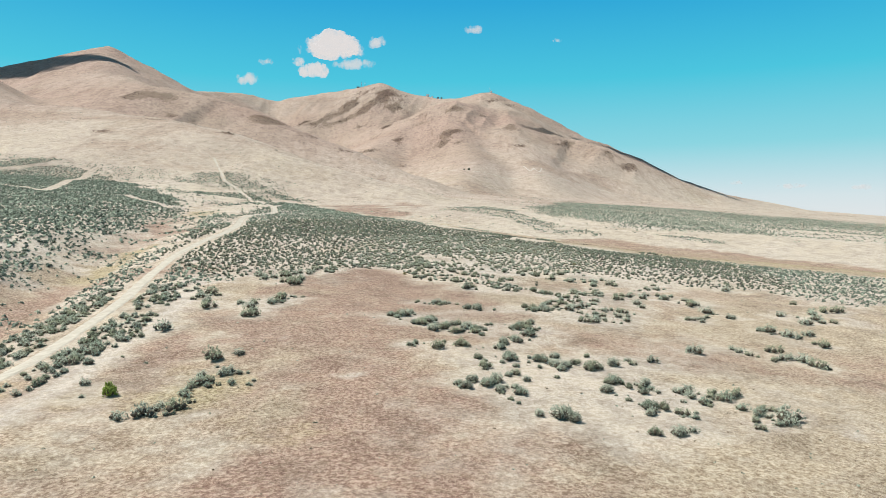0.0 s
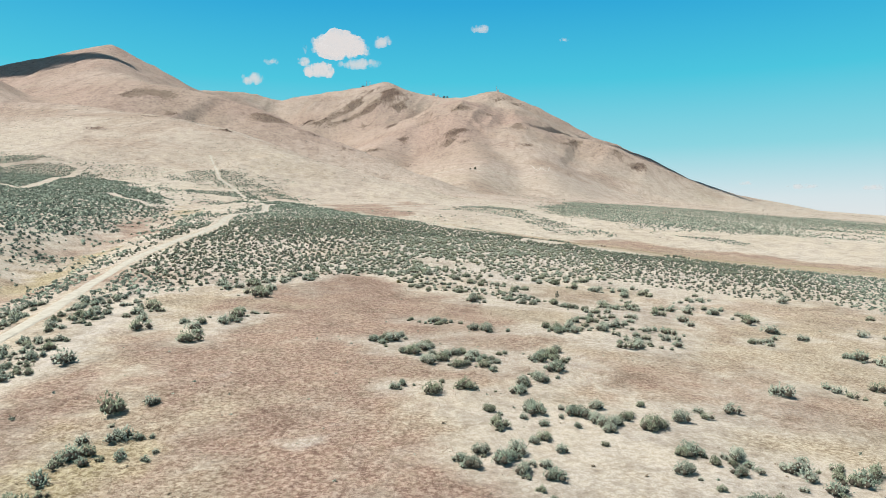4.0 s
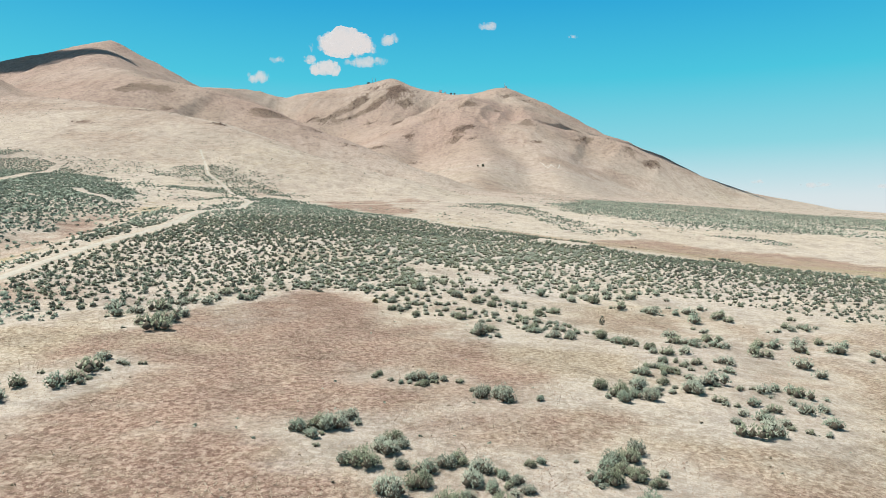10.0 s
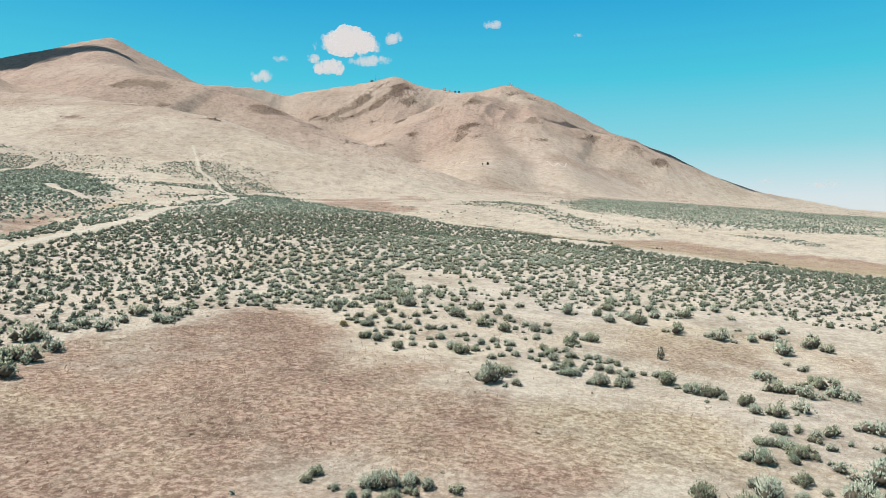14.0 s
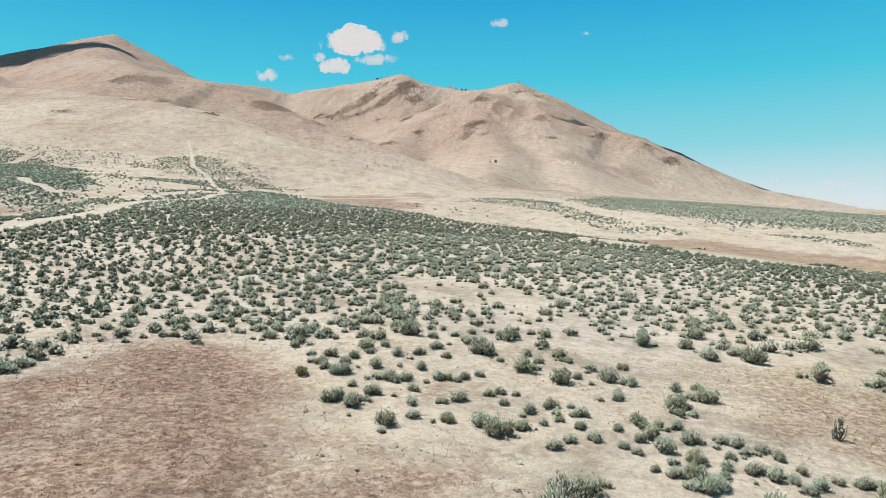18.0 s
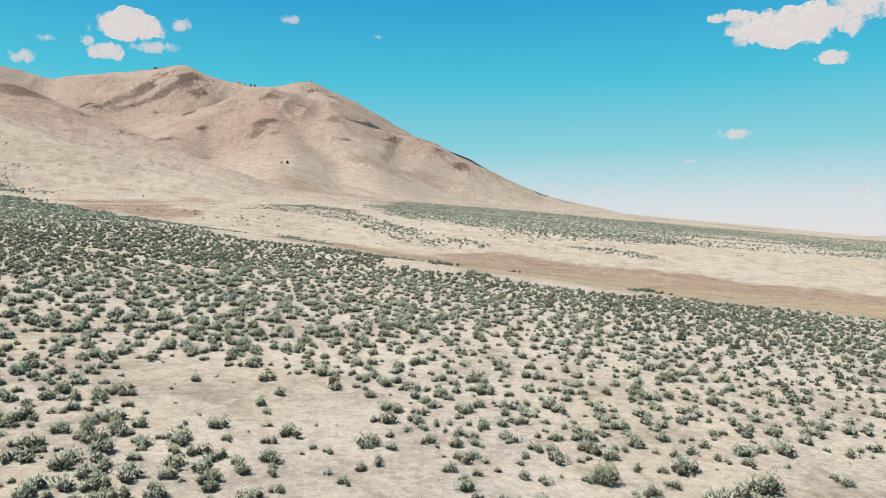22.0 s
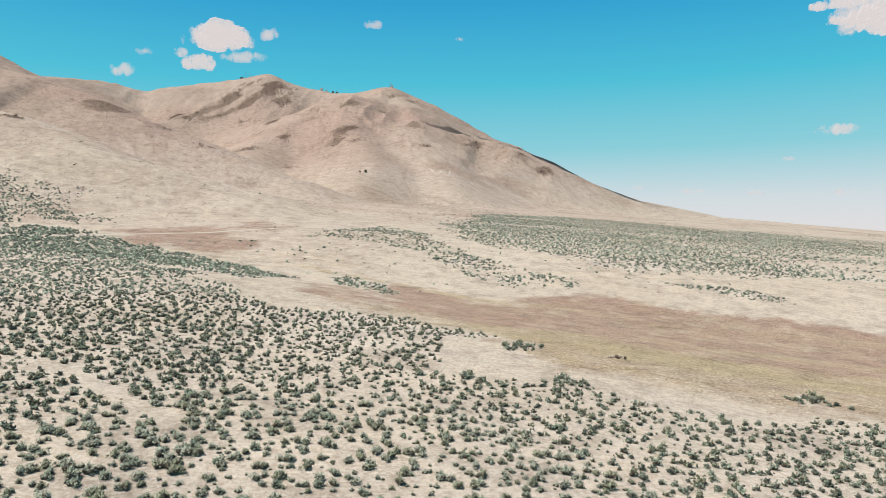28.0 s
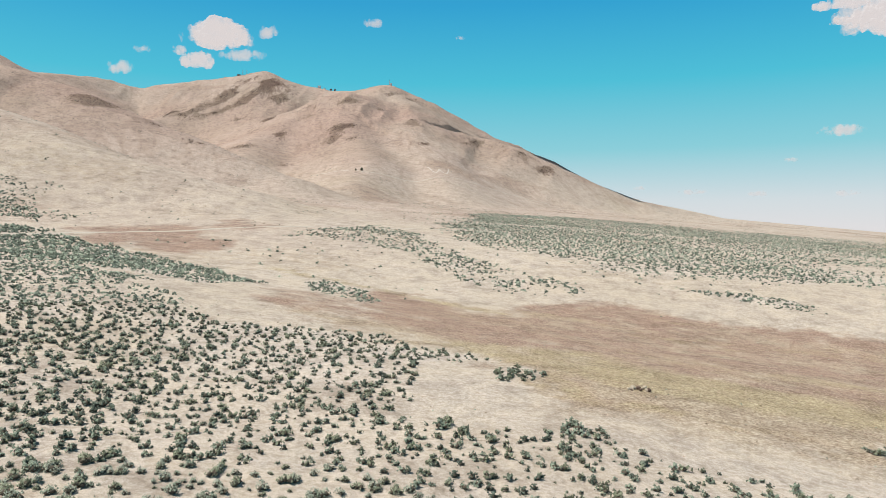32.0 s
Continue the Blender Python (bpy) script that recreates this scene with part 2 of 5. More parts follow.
def cloud_material():
    """Sunlit vapour of the far sky: it glows evenly, and thins out where there is little of it."""
    m = bpy.data.materials.new("cloud")
    m.use_nodes = True
    n, l = m.node_tree.nodes, m.node_tree.links
    n.clear()
    d, e, add, clear, mix, out = (n.new("ShaderNode" + k) for k in ("BsdfDiffuse", "Emission", "AddShader", "BsdfTransparent", "MixShader", "OutputMaterial"))
    # Scattered sunlight is put in as emission, with next to no diffuse.
    d.inputs[0].default_value, e.inputs[0].default_value, e.inputs[1].default_value = (0.05, 0.05, 0.05, 1), (1.0, 0.955, 0.94, 1), 0.54
    l.new(d.outputs[0], add.inputs[0])
    l.new(e.outputs[0], add.inputs[1])
    l.new(maths(n, l, "MULTIPLY", layer(n, "thick"), step(n, l, noise_node(n, l, 0.03, 5, 0.6), 0.35, 0.55, 0.8, 1.0)), mix.inputs[0])
    l.new(clear.outputs[0], mix.inputs[1])
    l.new(add.outputs[0], mix.inputs[2])
    l.new(mix.outputs[0], out.inputs[0])
    return m


CLOUD = cloud_material()

# terrain, drawn on a plan of which one unit is U metres
def hash2(i, j, k):
    v = np.sin(i * 127.1 + j * 311.7 + k * 74.7) * 43758.5453
    return v - np.floor(v)


def field(x, y, scale, k=0):
    """Smooth noise between -1 and 1, with lumps of about the given size in metres."""
    x, y = x / scale, y / scale
    i, j = np.floor(x), np.floor(y)
    u, v = x - i, y - j
    u, v = u * u * u * (u * (u * 6 - 15) + 10), v * v * v * (v * (v * 6 - 15) + 10)
    a = hash2(i, j, k) * (1 - u) + hash2(i + 1, j, k) * u
    b = hash2(i, j + 1, k) * (1 - u) + hash2(i + 1, j + 1, k) * u
    return 2 * (a * (1 - v) + b * v) - 1


def base(x, y):
    """The long even slope that falls towards the camera and to the right, and rolls off beyond its rim."""
    far = np.maximum(np.hypot(x, y) - 1450, 0)
    z = -0.0712 * x + 0.084 * y - 2.3 - np.minimum(far, 260) ** 2 * 0.00032 - np.maximum(far - 260, 0) * 0.1664
    low = -45 + field(x, y, 900, 5) * 4
    soft = np.clip((z - low) / 20, -30, 30)
    return low + 20 * np.log1p(np.exp(soft))


def along(x, y, nodes, run=False):
    """Distance from a broken line, the third value of its nodes carried along it and, if asked, the way along it."""
    best, value, way, before = np.full(x.shape, 1e9), np.zeros(x.shape), np.zeros(x.shape), 0.0
    for (ax, ay, av), (bx, by, bv) in zip(nodes, nodes[1:]):
        dx, dy = bx - ax, by - ay
        s = np.clip(((x - ax) * dx + (y - ay) * dy) / (dx * dx + dy * dy), 0, 1)
        d = np.hypot(x - ax - s * dx, y - ay - s * dy)
        near = d < best
        best, value = np.where(near, d, best), np.where(near, av + s * (bv - av), value)
        if run:
            way = np.where(near, before + s * math.hypot(dx, dy), way)
            before += math.hypot(dx, dy)
    return (best, value, way) if run else (best, value)


RIDGES = [  # crest line (x, y, z), slope at the crest, how hollow the flank is
    ([(-1500, 900, 255), (-661, 1061, 262), (-604, 1120, 292), (-554, 1176, 322), (-520, 1215, 298), (-480, 1300, 278), (-407, 1444, 298), (-345, 1470, 288), (-134, 1494, 327),
      (-60, 1488, 305), (-18, 1480, 297), (40, 1450, 292), (92, 1417, 292), (175, 1389, 259), (250, 1365, 207), (293, 1348, 189), (365, 1330, 155), (437, 1330, 118), (533, 1349, 90), (720, 1400, 62)], 0.62, 1.7),
    ([(-554, 1176, 320), (-420, 880, 212), (-322, 787, 178), (-237, 785, 160), (-191, 760, 140), (-143, 735, 119), (-93, 709, 98), (-30, 670, 70)], 0.5, 1.6),
    ([(-340, 640, 128), (-232, 560, 107), (-155, 515, 88), (-105, 480, 68), (-40, 455, 48)], 0.33, 1.5),
    ([(-900, 900, 240), (-561, 704, 210), (-480, 690, 182), (-405, 640, 142), (-370, 600, 116)], 0.5, 1.5),
    ([(92, 1417, 291), (60, 1330, 258), (14, 1230, 239), (20, 1130, 192), (30, 1020, 142), (40, 900, 108), (30, 825, 89), (20, 720, 66)], 0.55, 1.5),
    ([(92, 1417, 291), (120, 1250, 225), (107, 1150, 187), (206, 1165, 172), (254, 1122, 152), (298, 1100, 127), (400, 1060, 75)], 0.5, 1.5),
    ([(14, 1230, 238), (-22, 1220, 217), (-62, 1168, 190), (-96, 1045, 144), (-108, 945, 110), (-100, 860, 84)], 0.5, 1.5),
    ([(107, 1150, 187), (112, 1000, 128), (116, 917, 98), (112, 800, 70)], 0.45, 1.5),
    ([(-134, 1494, 326), (-92, 1380, 254), (-130, 1250, 190), (-170, 1120, 140)], 0.6, 1.5),
    ([(-134, 1494, 326), (-230, 1350, 235), (-300, 1220, 180)], 0.5, 1.5),
]
WASH = [(-75, 360, 2.5), (-30, 320, 4.0), (45, 285, 5.2), (130, 235, 5.0), (280, 140, 5.0), (500, -20, 5.0)]
DRAW = [(-44, 10, 3.4), (-48, 60, 3.6), (-52, 80, 3.8), (-56, 95, 4.0), (-61, 120, 4.2), (-68, 150, 3.8), (-75, 190, 3.2), (-86, 235, 2.6), (-95, 310, 1.6)]

SWELLS = [(-60, 40, -0.38), (-28, 40, -1.9), (4, 40, -0.08), (36, 40, 0.1), (-60, 80, -1.15), (-28, 80, -0.64), (4, 80, 0.66), (36, 80, -1.1), (68, 80, 0.52), (-60, 120, -1.0), (-28, 120, -0.34), (68, 120, 0.42),
          (-60, 160, 0.12), (-28, 160, 0.53), (4, 160, -0.13), (36, 160, 0.61), (68, 160, -0.51), (-28, 200, 0.17), (4, 200, -0.3), (68, 200, -1.0), (-60, 240, 0.42), (-28, 240, 0.23), (4, 240, 0.46), (36, 240, -1.01), (68, 240, -0.8)]  # swells and dips of the slope

def plan_height(x, y):
    z = base(x, y)
    total = np.zeros(x.shape)
    for k, (nodes, slope, hollow) in enumerate(RIDGES):
        local = [(px, py, pz - float(base(np.array([px], float), np.array([py], float))[0])) for px, py, pz in nodes]
        d, crest, way = along(x, y, local, True)
        crest = np.maximum(crest, 0.5)
        d = np.sqrt(d * d + 484) - 22
        u = np.clip(d / (hollow * crest / slope), 0, 1)
        rise = crest * (1 - u) ** hollow
        way = way + 14 * field(x, y, 60, 14)
        ribs = 0.5 - np.abs(field(way, d * 0.22, 52, 30 + k)) + 0.5 * (0.5 - np.abs(field(way, d * 0.3, 22, 50 + k)))
        rise = rise + np.minimum(crest, 160) * (0.04 if k in (1, 2, 3) else 0.065) * ribs * np.clip(u * 5, 0, 1) * (1 - u) ** 1.2
        total += np.exp(np.clip(rise, 0, 500) / 5) - 1
    total = 5 * np.log1p(total)
    gully = 1 - np.abs(field(x + 0.3 * y, y * 0.55, 75, 11)) * 2
    gully2 = 1 - np.abs(field(x - 0.2 * y, y * 0.6, 30, 12)) * 2
    total = total + np.minimum(total, 120) * (0.022 * gully + 0.017 * gully2 + 0.012 * field(x, y, 12, 13)) * np.clip(2.4 - total / 90, 0.25, 1)
    d, depth = along(x, y, WASH)
    z = z - depth * np.exp(-(d / 42) ** 2)
    d, depth = along(x, y, DRAW)
    z = z - depth * np.exp(-(d / 10) ** 2)
    fall = np.full(x.shape, -1.15)
    for px, py, dz in SWELLS:
        fall = fall + dz * np.exp(-((x - px) ** 2 + (y - py) ** 2) / 900)
    z = z + fall * np.clip((420 - y) / 150, 0, 1) * np.clip((260 - np.abs(x)) / 120, 0, 1)
    near = np.exp(-np.maximum(np.hypot(x, y - 150) - 250, 0) / 250)
    z = z + near * (0.28 * field(x, y, 23, 1) + 0.1 * field(x, y, 7, 2) + 0.035 * field(x, y, 2.3, 3))
    return z + total
# end of terrain


def height(x, y):
    """Height of the ground in metres."""
    return U * plan_height(x / U, y / U)

# ---- regions of the plan ----
def inside(x, y, poly, soft, wob=3.0, k=20):
    """1 inside a polygon of the plan and 0 outside, across a wobbling edge."""
    x, y = x + wob * field(x, y, 9, k) + wob * 0.5 * field(x, y, 3.5, k + 1), y + wob * field(x, y, 9, k + 2) + wob * 0.5 * field(x, y, 3.5, k + 3)
    best, odd = np.full(x.shape, 1e9), np.zeros(x.shape, bool)
    for (ax, ay), (bx, by) in zip(poly, poly[1:] + poly[:1]):
        dx, dy = bx - ax, by - ay
        s = np.clip(((x - ax) * dx + (y - ay) * dy) / (dx * dx + dy * dy), 0, 1)
        best = np.minimum(best, np.hypot(x - ax - s * dx, y - ay - s * dy))
        if ay != by:
            odd ^= ((ay > y) != (by > y)) & (x < ax + (y - ay) / (by - ay) * dx)
    return np.clip(0.5 + np.where(odd, best, -best) / soft, 0, 1)


KNOLL = [(-58, 200), (-51, 142), (-47, 114), (-42, 99), (-38, 93), (-33, 97), (-30, 105.5), (-26.5, 107), (-23, 108), (-21, 113.7), (-19, 114.8), (-14.6, 116.6), (-10.8, 116.8), (-7, 118), (-0.6, 120.6), (6.4, 123), (13.9, 126.2), (21.7, 128), (28.6, 129.5), (34, 123.5), (40, 122.8), (46, 119), (51.8, 119), (56, 110), (62, 109), (100, 108), (140, 100), (150, 125), (110, 152), (85, 173),
         (68, 183), (52, 189), (42, 188), (38, 190), (33, 194), (32, 198), (25, 197), (20.5, 197), (16.8, 199.4), (19, 207.7), (23, 214.5), (28.3, 221), (19.5, 229), (10.7, 229), (4.9, 230), (-3.8, 231.7), (-11.4, 245), (-19, 253), (-12, 262), (-2, 280), (-14, 297), (-30, 315), (-46, 326), (-60, 340), (-80, 344), (-76, 320), (-66, 276)]
BENCH = [(-252, 404), (-232, 416), (-212, 409), (-198, 404), (-168, 378), (-126, 315), (-101, 274), (-94, 248), (-88, 231), (-82, 220), (-89, 213), (-85.5, 199), (-81, 192), (-76, 180), (-77, 150), (-75, 129), (-72, 100), (-72, 60), (-140, 60), (-320, 200)]
FOOT = [(-70, 50), (-62, 50), (-62, 90), (-68, 125), (-76, 170), (-80, 200), (-92, 250), (-101, 275), (-90, 215), (-78, 150), (-75, 120)]
STRIP = [(-2.9, 361), (7.6, 373), (24.3, 404), (36.6, 382), (41.9, 344), (48.4, 329), (56.9, 312), (65.4, 299), (63.8, 296), (50, 294), (45.4, 291), (41.3, 302), (31.7, 334), (21.4, 345), (7.9, 355), (-2.6, 355)]
FAN = [(75, 500), (99, 600), (181, 672), (337, 640), (700, 667), (640, 280), (300, 270), (190, 312), (168, 318), (127, 307), (110, 312), (83, 314), (74, 332), (62, 351), (46, 375), (56, 450)]
GRASS = [(-19, 113), (-18.3, 116.5), (-13.5, 118), (-10.8, 117.3), (-8, 115.2), (-6, 111.5), (-4.5, 108.4), (-1.5, 106), (2.5, 103.5), (6.7, 97.5), (9.3, 89.5), (12, 82), (16, 80), (22, 76), (14, 68), (2, 66), (0, 56), (3, 44), (4, 20), (-12, 20), (-12.3, 45), (-13.2, 52.5), (-17.5, 66), (-21, 67.5), (-26, 71.5), (-29, 77), (-28, 82), (-27.5, 88), (-28, 94), (-25.5, 101), (-22, 106)]
MEADOW = [(4, 250), (30, 238), (62, 226), (85, 214), (170, 195), (160, 125), (85, 176), (52, 191), (34, 200), (28, 226), (10, 233)]
BAND = [(18.7, 288), (23.4, 286), (32, 277.4), (41, 271), (52.6, 284), (64.3, 289), (74.7, 283.4), (85.4, 274), (103, 268), (118, 254), (150, 233), (190, 198), (200, 170), (160, 172), (130, 180), (100, 197), (73.7, 212), (61, 217.5), (49.7, 222.6), (41, 232), (32, 229.5), (24.6, 234), (18.9, 237), (17.6, 243.5), (18, 262), (14, 275)]
BAND_WEST = [(-3.6, 251), (2.5, 275.6), (13.4, 265.4), (18, 262), (17.6, 243.5), (13.1, 247), (4.6, 243), (-1.6, 244)]
WASH_EDGE = [(-2.3, 308.4), (8.7, 299.3), (23.4, 286), (32, 277.4), (41, 271)]
OLIVE_BED = [(22, 231), (32.3, 229.5), (41.1, 231.9), (49.7, 222.6), (61.1, 217.5), (73.7, 211.9), (100, 196), (130, 178), (120, 172), (90, 190), (67.1, 204), (53.3, 204.9), (43.2, 208.2), (37.1, 219), (30.2, 220.2)]
STRAW_BED = [(28.4, 212), (37, 219), (43, 208), (53, 205), (67, 204), (90, 190), (120, 172), (115, 160), (85, 177), (55, 190), (45, 193), (40, 197.2), (34.6, 199.5)]
HOLLOW = [(-6, 146.5), (-1.5, 145.1), (2, 141.5), (5.6, 140), (7.6, 134.4), (3.4, 131.4), (0.5, 132.8), (-3.6, 135), (-5, 139)]
RUST = [(-57, 348), (-49, 365), (-27, 366), (-18, 340), (-20.5, 325), (-27, 321), (-43, 328)]
RUST_HIGH = [(-30, 381), (-20, 391), (-9, 371.5), (-16, 359.5)]
SLOPE_BROWN = [(-105, 399), (-95, 401), (-80, 384), (-72, 355), (-85, 355)]
ROAD = [(-36.5, 10), (-35.5, 45), (-36.4, 67), (-38, 76), (-38.8, 84), (-41.8, 97), (-45, 111), (-48.7, 128), (-49.5, 145), (-49.5, 160), (-52, 178), (-56.5, 196.5), (-58.3, 208), (-57, 220), (-55, 231), (-60, 252), (-66, 276), (-83, 322), (-112.7, 390), (-124.5, 403), (-137, 433), (-146, 452)]
TRACK = [(-30, 30), (-29.8, 45), (-29.6, 56), (-29, 60), (-29.2, 64), (-29, 68), (-29.5, 71), (-30.4, 78), (-31.2, 84), (-33, 92)]
DRAW_BROWN = [(-56, 80), (-60, 104), (-62, 112), (-58, 112), (-54, 95), (-50, 78)]
BANK_BROWN = [(-26.1, 58.1), (-27.5, 63.9), (-26.6, 69.5), (-24.2, 68.3), (-22.6, 64.3), (-23, 60.1), (-23.5, 56.1)]
DRAW_RED = [(-83, 196), (-85, 208), (-72, 192), (-61.6, 180), (-56.5, 166), (-64, 168), (-71, 176)]
DRAW_HEAD = [(-86, 231), (-95, 269), (-80, 245), (-74, 234), (-71, 208)]
DRAW_OLIVE = [(-62, 112), (-65, 133), (-64, 157), (-60, 150), (-58, 124), (-58, 112)]
ISLET_EAST = [(53.6, 196.5), (58.9, 199.8), (59, 193.5), (55.4, 194.5)]
ISLET = [(6.3, 289.6), (10.5, 293), (17, 285), (19.4, 273), (17.8, 264), (12.7, 268.7), (7.3, 274.7)]
ISLET_LOW = [(27.7, 215), (32.5, 219), (33.4, 212.4), (28, 209)]
TONGUE = [(88, 300), (103, 296), (114, 285), (108, 281), (99, 288)]
BENCH_LANE = [(-224, 408), (-213, 411), (-199, 403), (-190, 360), (-161, 293), (-154, 273)]
BENCH_PATH = [(-185, 287), (-170, 287), (-154, 273)]
BENCH_GAP = [(-142, 276), (-127, 284), (-112, 261), (-95, 245)]
BENCH_SLIT = [(-126, 248), (-109, 230)]
FIELD_GAP = [(-26, 271), (-16, 265), (-7, 252)]
FIELD_LANE = [(-17, 194), (-12.3, 190.1), (-8.9, 185.9), (-5.5, 182.5), (-2.9, 180.5)]
LANE = [(-66, 273), (-70, 310), (-58, 337), (-40, 352), (-10, 372), (30, 395), (80, 420)]


# sagebrush that stands singly or in clumps on the open grass: place on the plan and size, from south to north
STAND_A = [(13.8, 46.2, 1.1), (15.5, 46.5, 1.1), (16.7, 47.1, 1), (-22, 47.4, 1.3), (-19.6, 47.9, 0.5), (8.7, 47.9, 1.2), (-19, 48.2, 0.7), (-20.5, 48.3, 1.8), (7.9, 48.3, 1.7), (21.8, 48.6, 0.8), (6.6, 48.9, 0.9), (8.5, 49.1, 1), (-20.1, 49.3, 1), (-18.7, 49.3, 1.8), (23.5, 49.6, 0.9), (-19.9, 50, 0.8), (17.8, 50, 0.8), (24.4, 50, 1.3), (22.2, 50.2, 0.9), (14.8, 50.3, 1), (17.1, 50.7, 1.1), (-18.2, 50.8, 0.6), (5.4, 51.2, 0.4), (18.3, 51.2, 0.5), (24.8, 51.2, 1.9), (-26.3, 51.3, 0.6), (23.5, 51.3, 0.7), (14.9, 51.4, 1.4), (16.1, 51.7, 1.1), (23.2, 51.8, 1.3)]
STAND_B = [(14.7, 51.9, 0.7), (5, 52.1, 0.6), (-19, 52.2, 1.2), (25.2, 52.8, 0.8), (23.8, 52.9, 1), (22.4, 53, 1.3), (13.9, 53.1, 0.6), (24.7, 53.3, 0.8), (5.9, 53.7, 1.1), (-19.3, 54, 0.8), (18.3, 54, 0.6), (-27.7, 54.1, 1.2), (4.3, 54.2, 1), (20, 54.2, 1.4), (-18.2, 54.3, 0.9), (1.8, 54.6, 1.1), (-19, 54.7, 1.7), (5.5, 54.9, 0.7), (12.7, 54.9, 1.2), (-15.1, 55, 0.6), (15.6, 55.1, 1), (-16.5, 55.2, 0.9), (1.1, 55.2, 0.9), (-18.5, 55.4, 1.2), (3.3, 55.4, 1.4), (21.5, 55.4, 1.1), (22.3, 55.5, 1.6), (19.4, 55.7, 1.1), (3.9, 55.8, 0.9), (16.9, 55.8, 0.7)]
STAND_C = [(-15, 56, 0.5), (21.2, 56.1, 1), (2.2, 56.4, 1), (14.7, 56.4, 0.9), (16.5, 56.4, 0.8), (23.3, 56.4, 1.3), (15.7, 56.5, 0.6), (19.2, 56.6, 1.7), (4.4, 56.7, 1.4), (18.6, 56.8, 0.9), (-19.3, 57, 1.1), (6.7, 57.2, 0.8), (21.7, 57.2, 0.8), (13.3, 57.3, 0.9), (-17.9, 57.4, 1.3), (16.2, 57.4, 1.3), (14, 57.6, 1.2), (-16.7, 57.7, 0.9), (14.4, 57.7, 0.6), (-17.3, 57.8, 1.5), (-16, 57.9, 0.6), (20.2, 58.1, 0.8), (5.3, 58.2, 0.7), (9.3, 58.2, 0.5), (5.9, 58.6, 1), (-19, 59.3, 0.5), (3.4, 60.2, 1.3), (10.1, 60.4, 1), (6.2, 60.7, 0.6), (8.2, 60.8, 0.6)]
STAND_D = [(10, 61.2, 1.3), (12.9, 61.3, 1.6), (-28, 61.7, 0.4), (-20, 61.8, 1.9), (5.1, 61.8, 0.6), (10.8, 61.8, 1), (9.5, 61.9, 1.1), (13.8, 61.9, 0.9), (7.4, 62.2, 0.5), (3, 62.6, 0.9), (11.4, 62.6, 1), (6.1, 62.8, 1.3), (8.8, 62.9, 1.3), (5.4, 63, 1.1), (8.3, 63, 1), (-18.3, 63.1, 1.3), (12, 63.2, 0.7), (15.2, 63.3, 1.2), (5.8, 63.9, 1), (7.7, 63.9, 0.5), (17.1, 64.1, 0.9), (10.1, 64.4, 1.1), (17, 65.3, 0.8), (13.3, 65.6, 0.8), (-0.6, 65.9, 1.3), (19.5, 66.2, 1.3), (-2.7, 66.5, 0.4), (-3.1, 66.8, 0.8), (5.4, 66.8, 1.2), (2.6, 66.9, 0.2)]
STAND_E = [(3.7, 66.9, 0.3), (1.7, 67.3, 1.5), (-2.7, 67.6, 0.9), (-1.9, 67.6, 0.3), (-29.4, 68.4, 1.1), (5.9, 68.5, 0.6), (0.1, 68.6, 0.6), (5.8, 69, 1.3), (7.3, 70.1, 1.2), (7.7, 70.2, 0.6), (37.8, 70.4, 1.1), (7, 70.8, 0.9), (37.5, 70.9, 1.8), (8.6, 71.1, 0.5), (-28.1, 71.3, 1.9), (25.4, 71.6, 1.8), (33.5, 71.8, 1), (3.9, 72, 0.7), (37, 72.6, 1.9), (34.8, 72.8, 1.4), (1.2, 72.9, 1.3), (8.9, 73, 1.4), (3.3, 73.1, 1), (31.6, 73.4, 1), (1.9, 73.4, 0.7), (-1, 73.5, 1.4), (35.9, 73.6, 1.3), (8, 73.6, 0.5), (4.3, 74.2, 0.7), (0, 74.3, 1.2)]
STAND_F = [(2.9, 74.3, 0.9), (31.2, 74.5, 1.3), (2.1, 74.9, 1.1), (3.9, 75, 0.7), (3.4, 75.5, 0.7), (30.8, 75.6, 1.1), (7.4, 75.6, 1), (7.8, 75.6, 1.1), (9.7, 75.6, 0.9), (0.3, 75.7, 1), (35.4, 75.8, 1.6), (2.6, 76.1, 1), (-0.8, 76.2, 0.7), (9.2, 76.2, 1.1), (-2.3, 76.3, 1.5), (-3.2, 76.5, 1), (1, 76.5, 1.1), (8.6, 76.7, 1), (4.6, 76.8, 0.6), (10.3, 76.8, 0.6), (1.6, 76.9, 1), (5.1, 77.2, 0.5), (7.9, 77.2, 0.8), (6.7, 77.6, 0.3), (-1.7, 77.7, 1.3), (8.5, 77.9, 1.1), (-4.8, 78, 0.4), (-22.2, 78.1, 0.8), (9.1, 78.1, 1.2), (-21.3, 78.2, 1.9)]
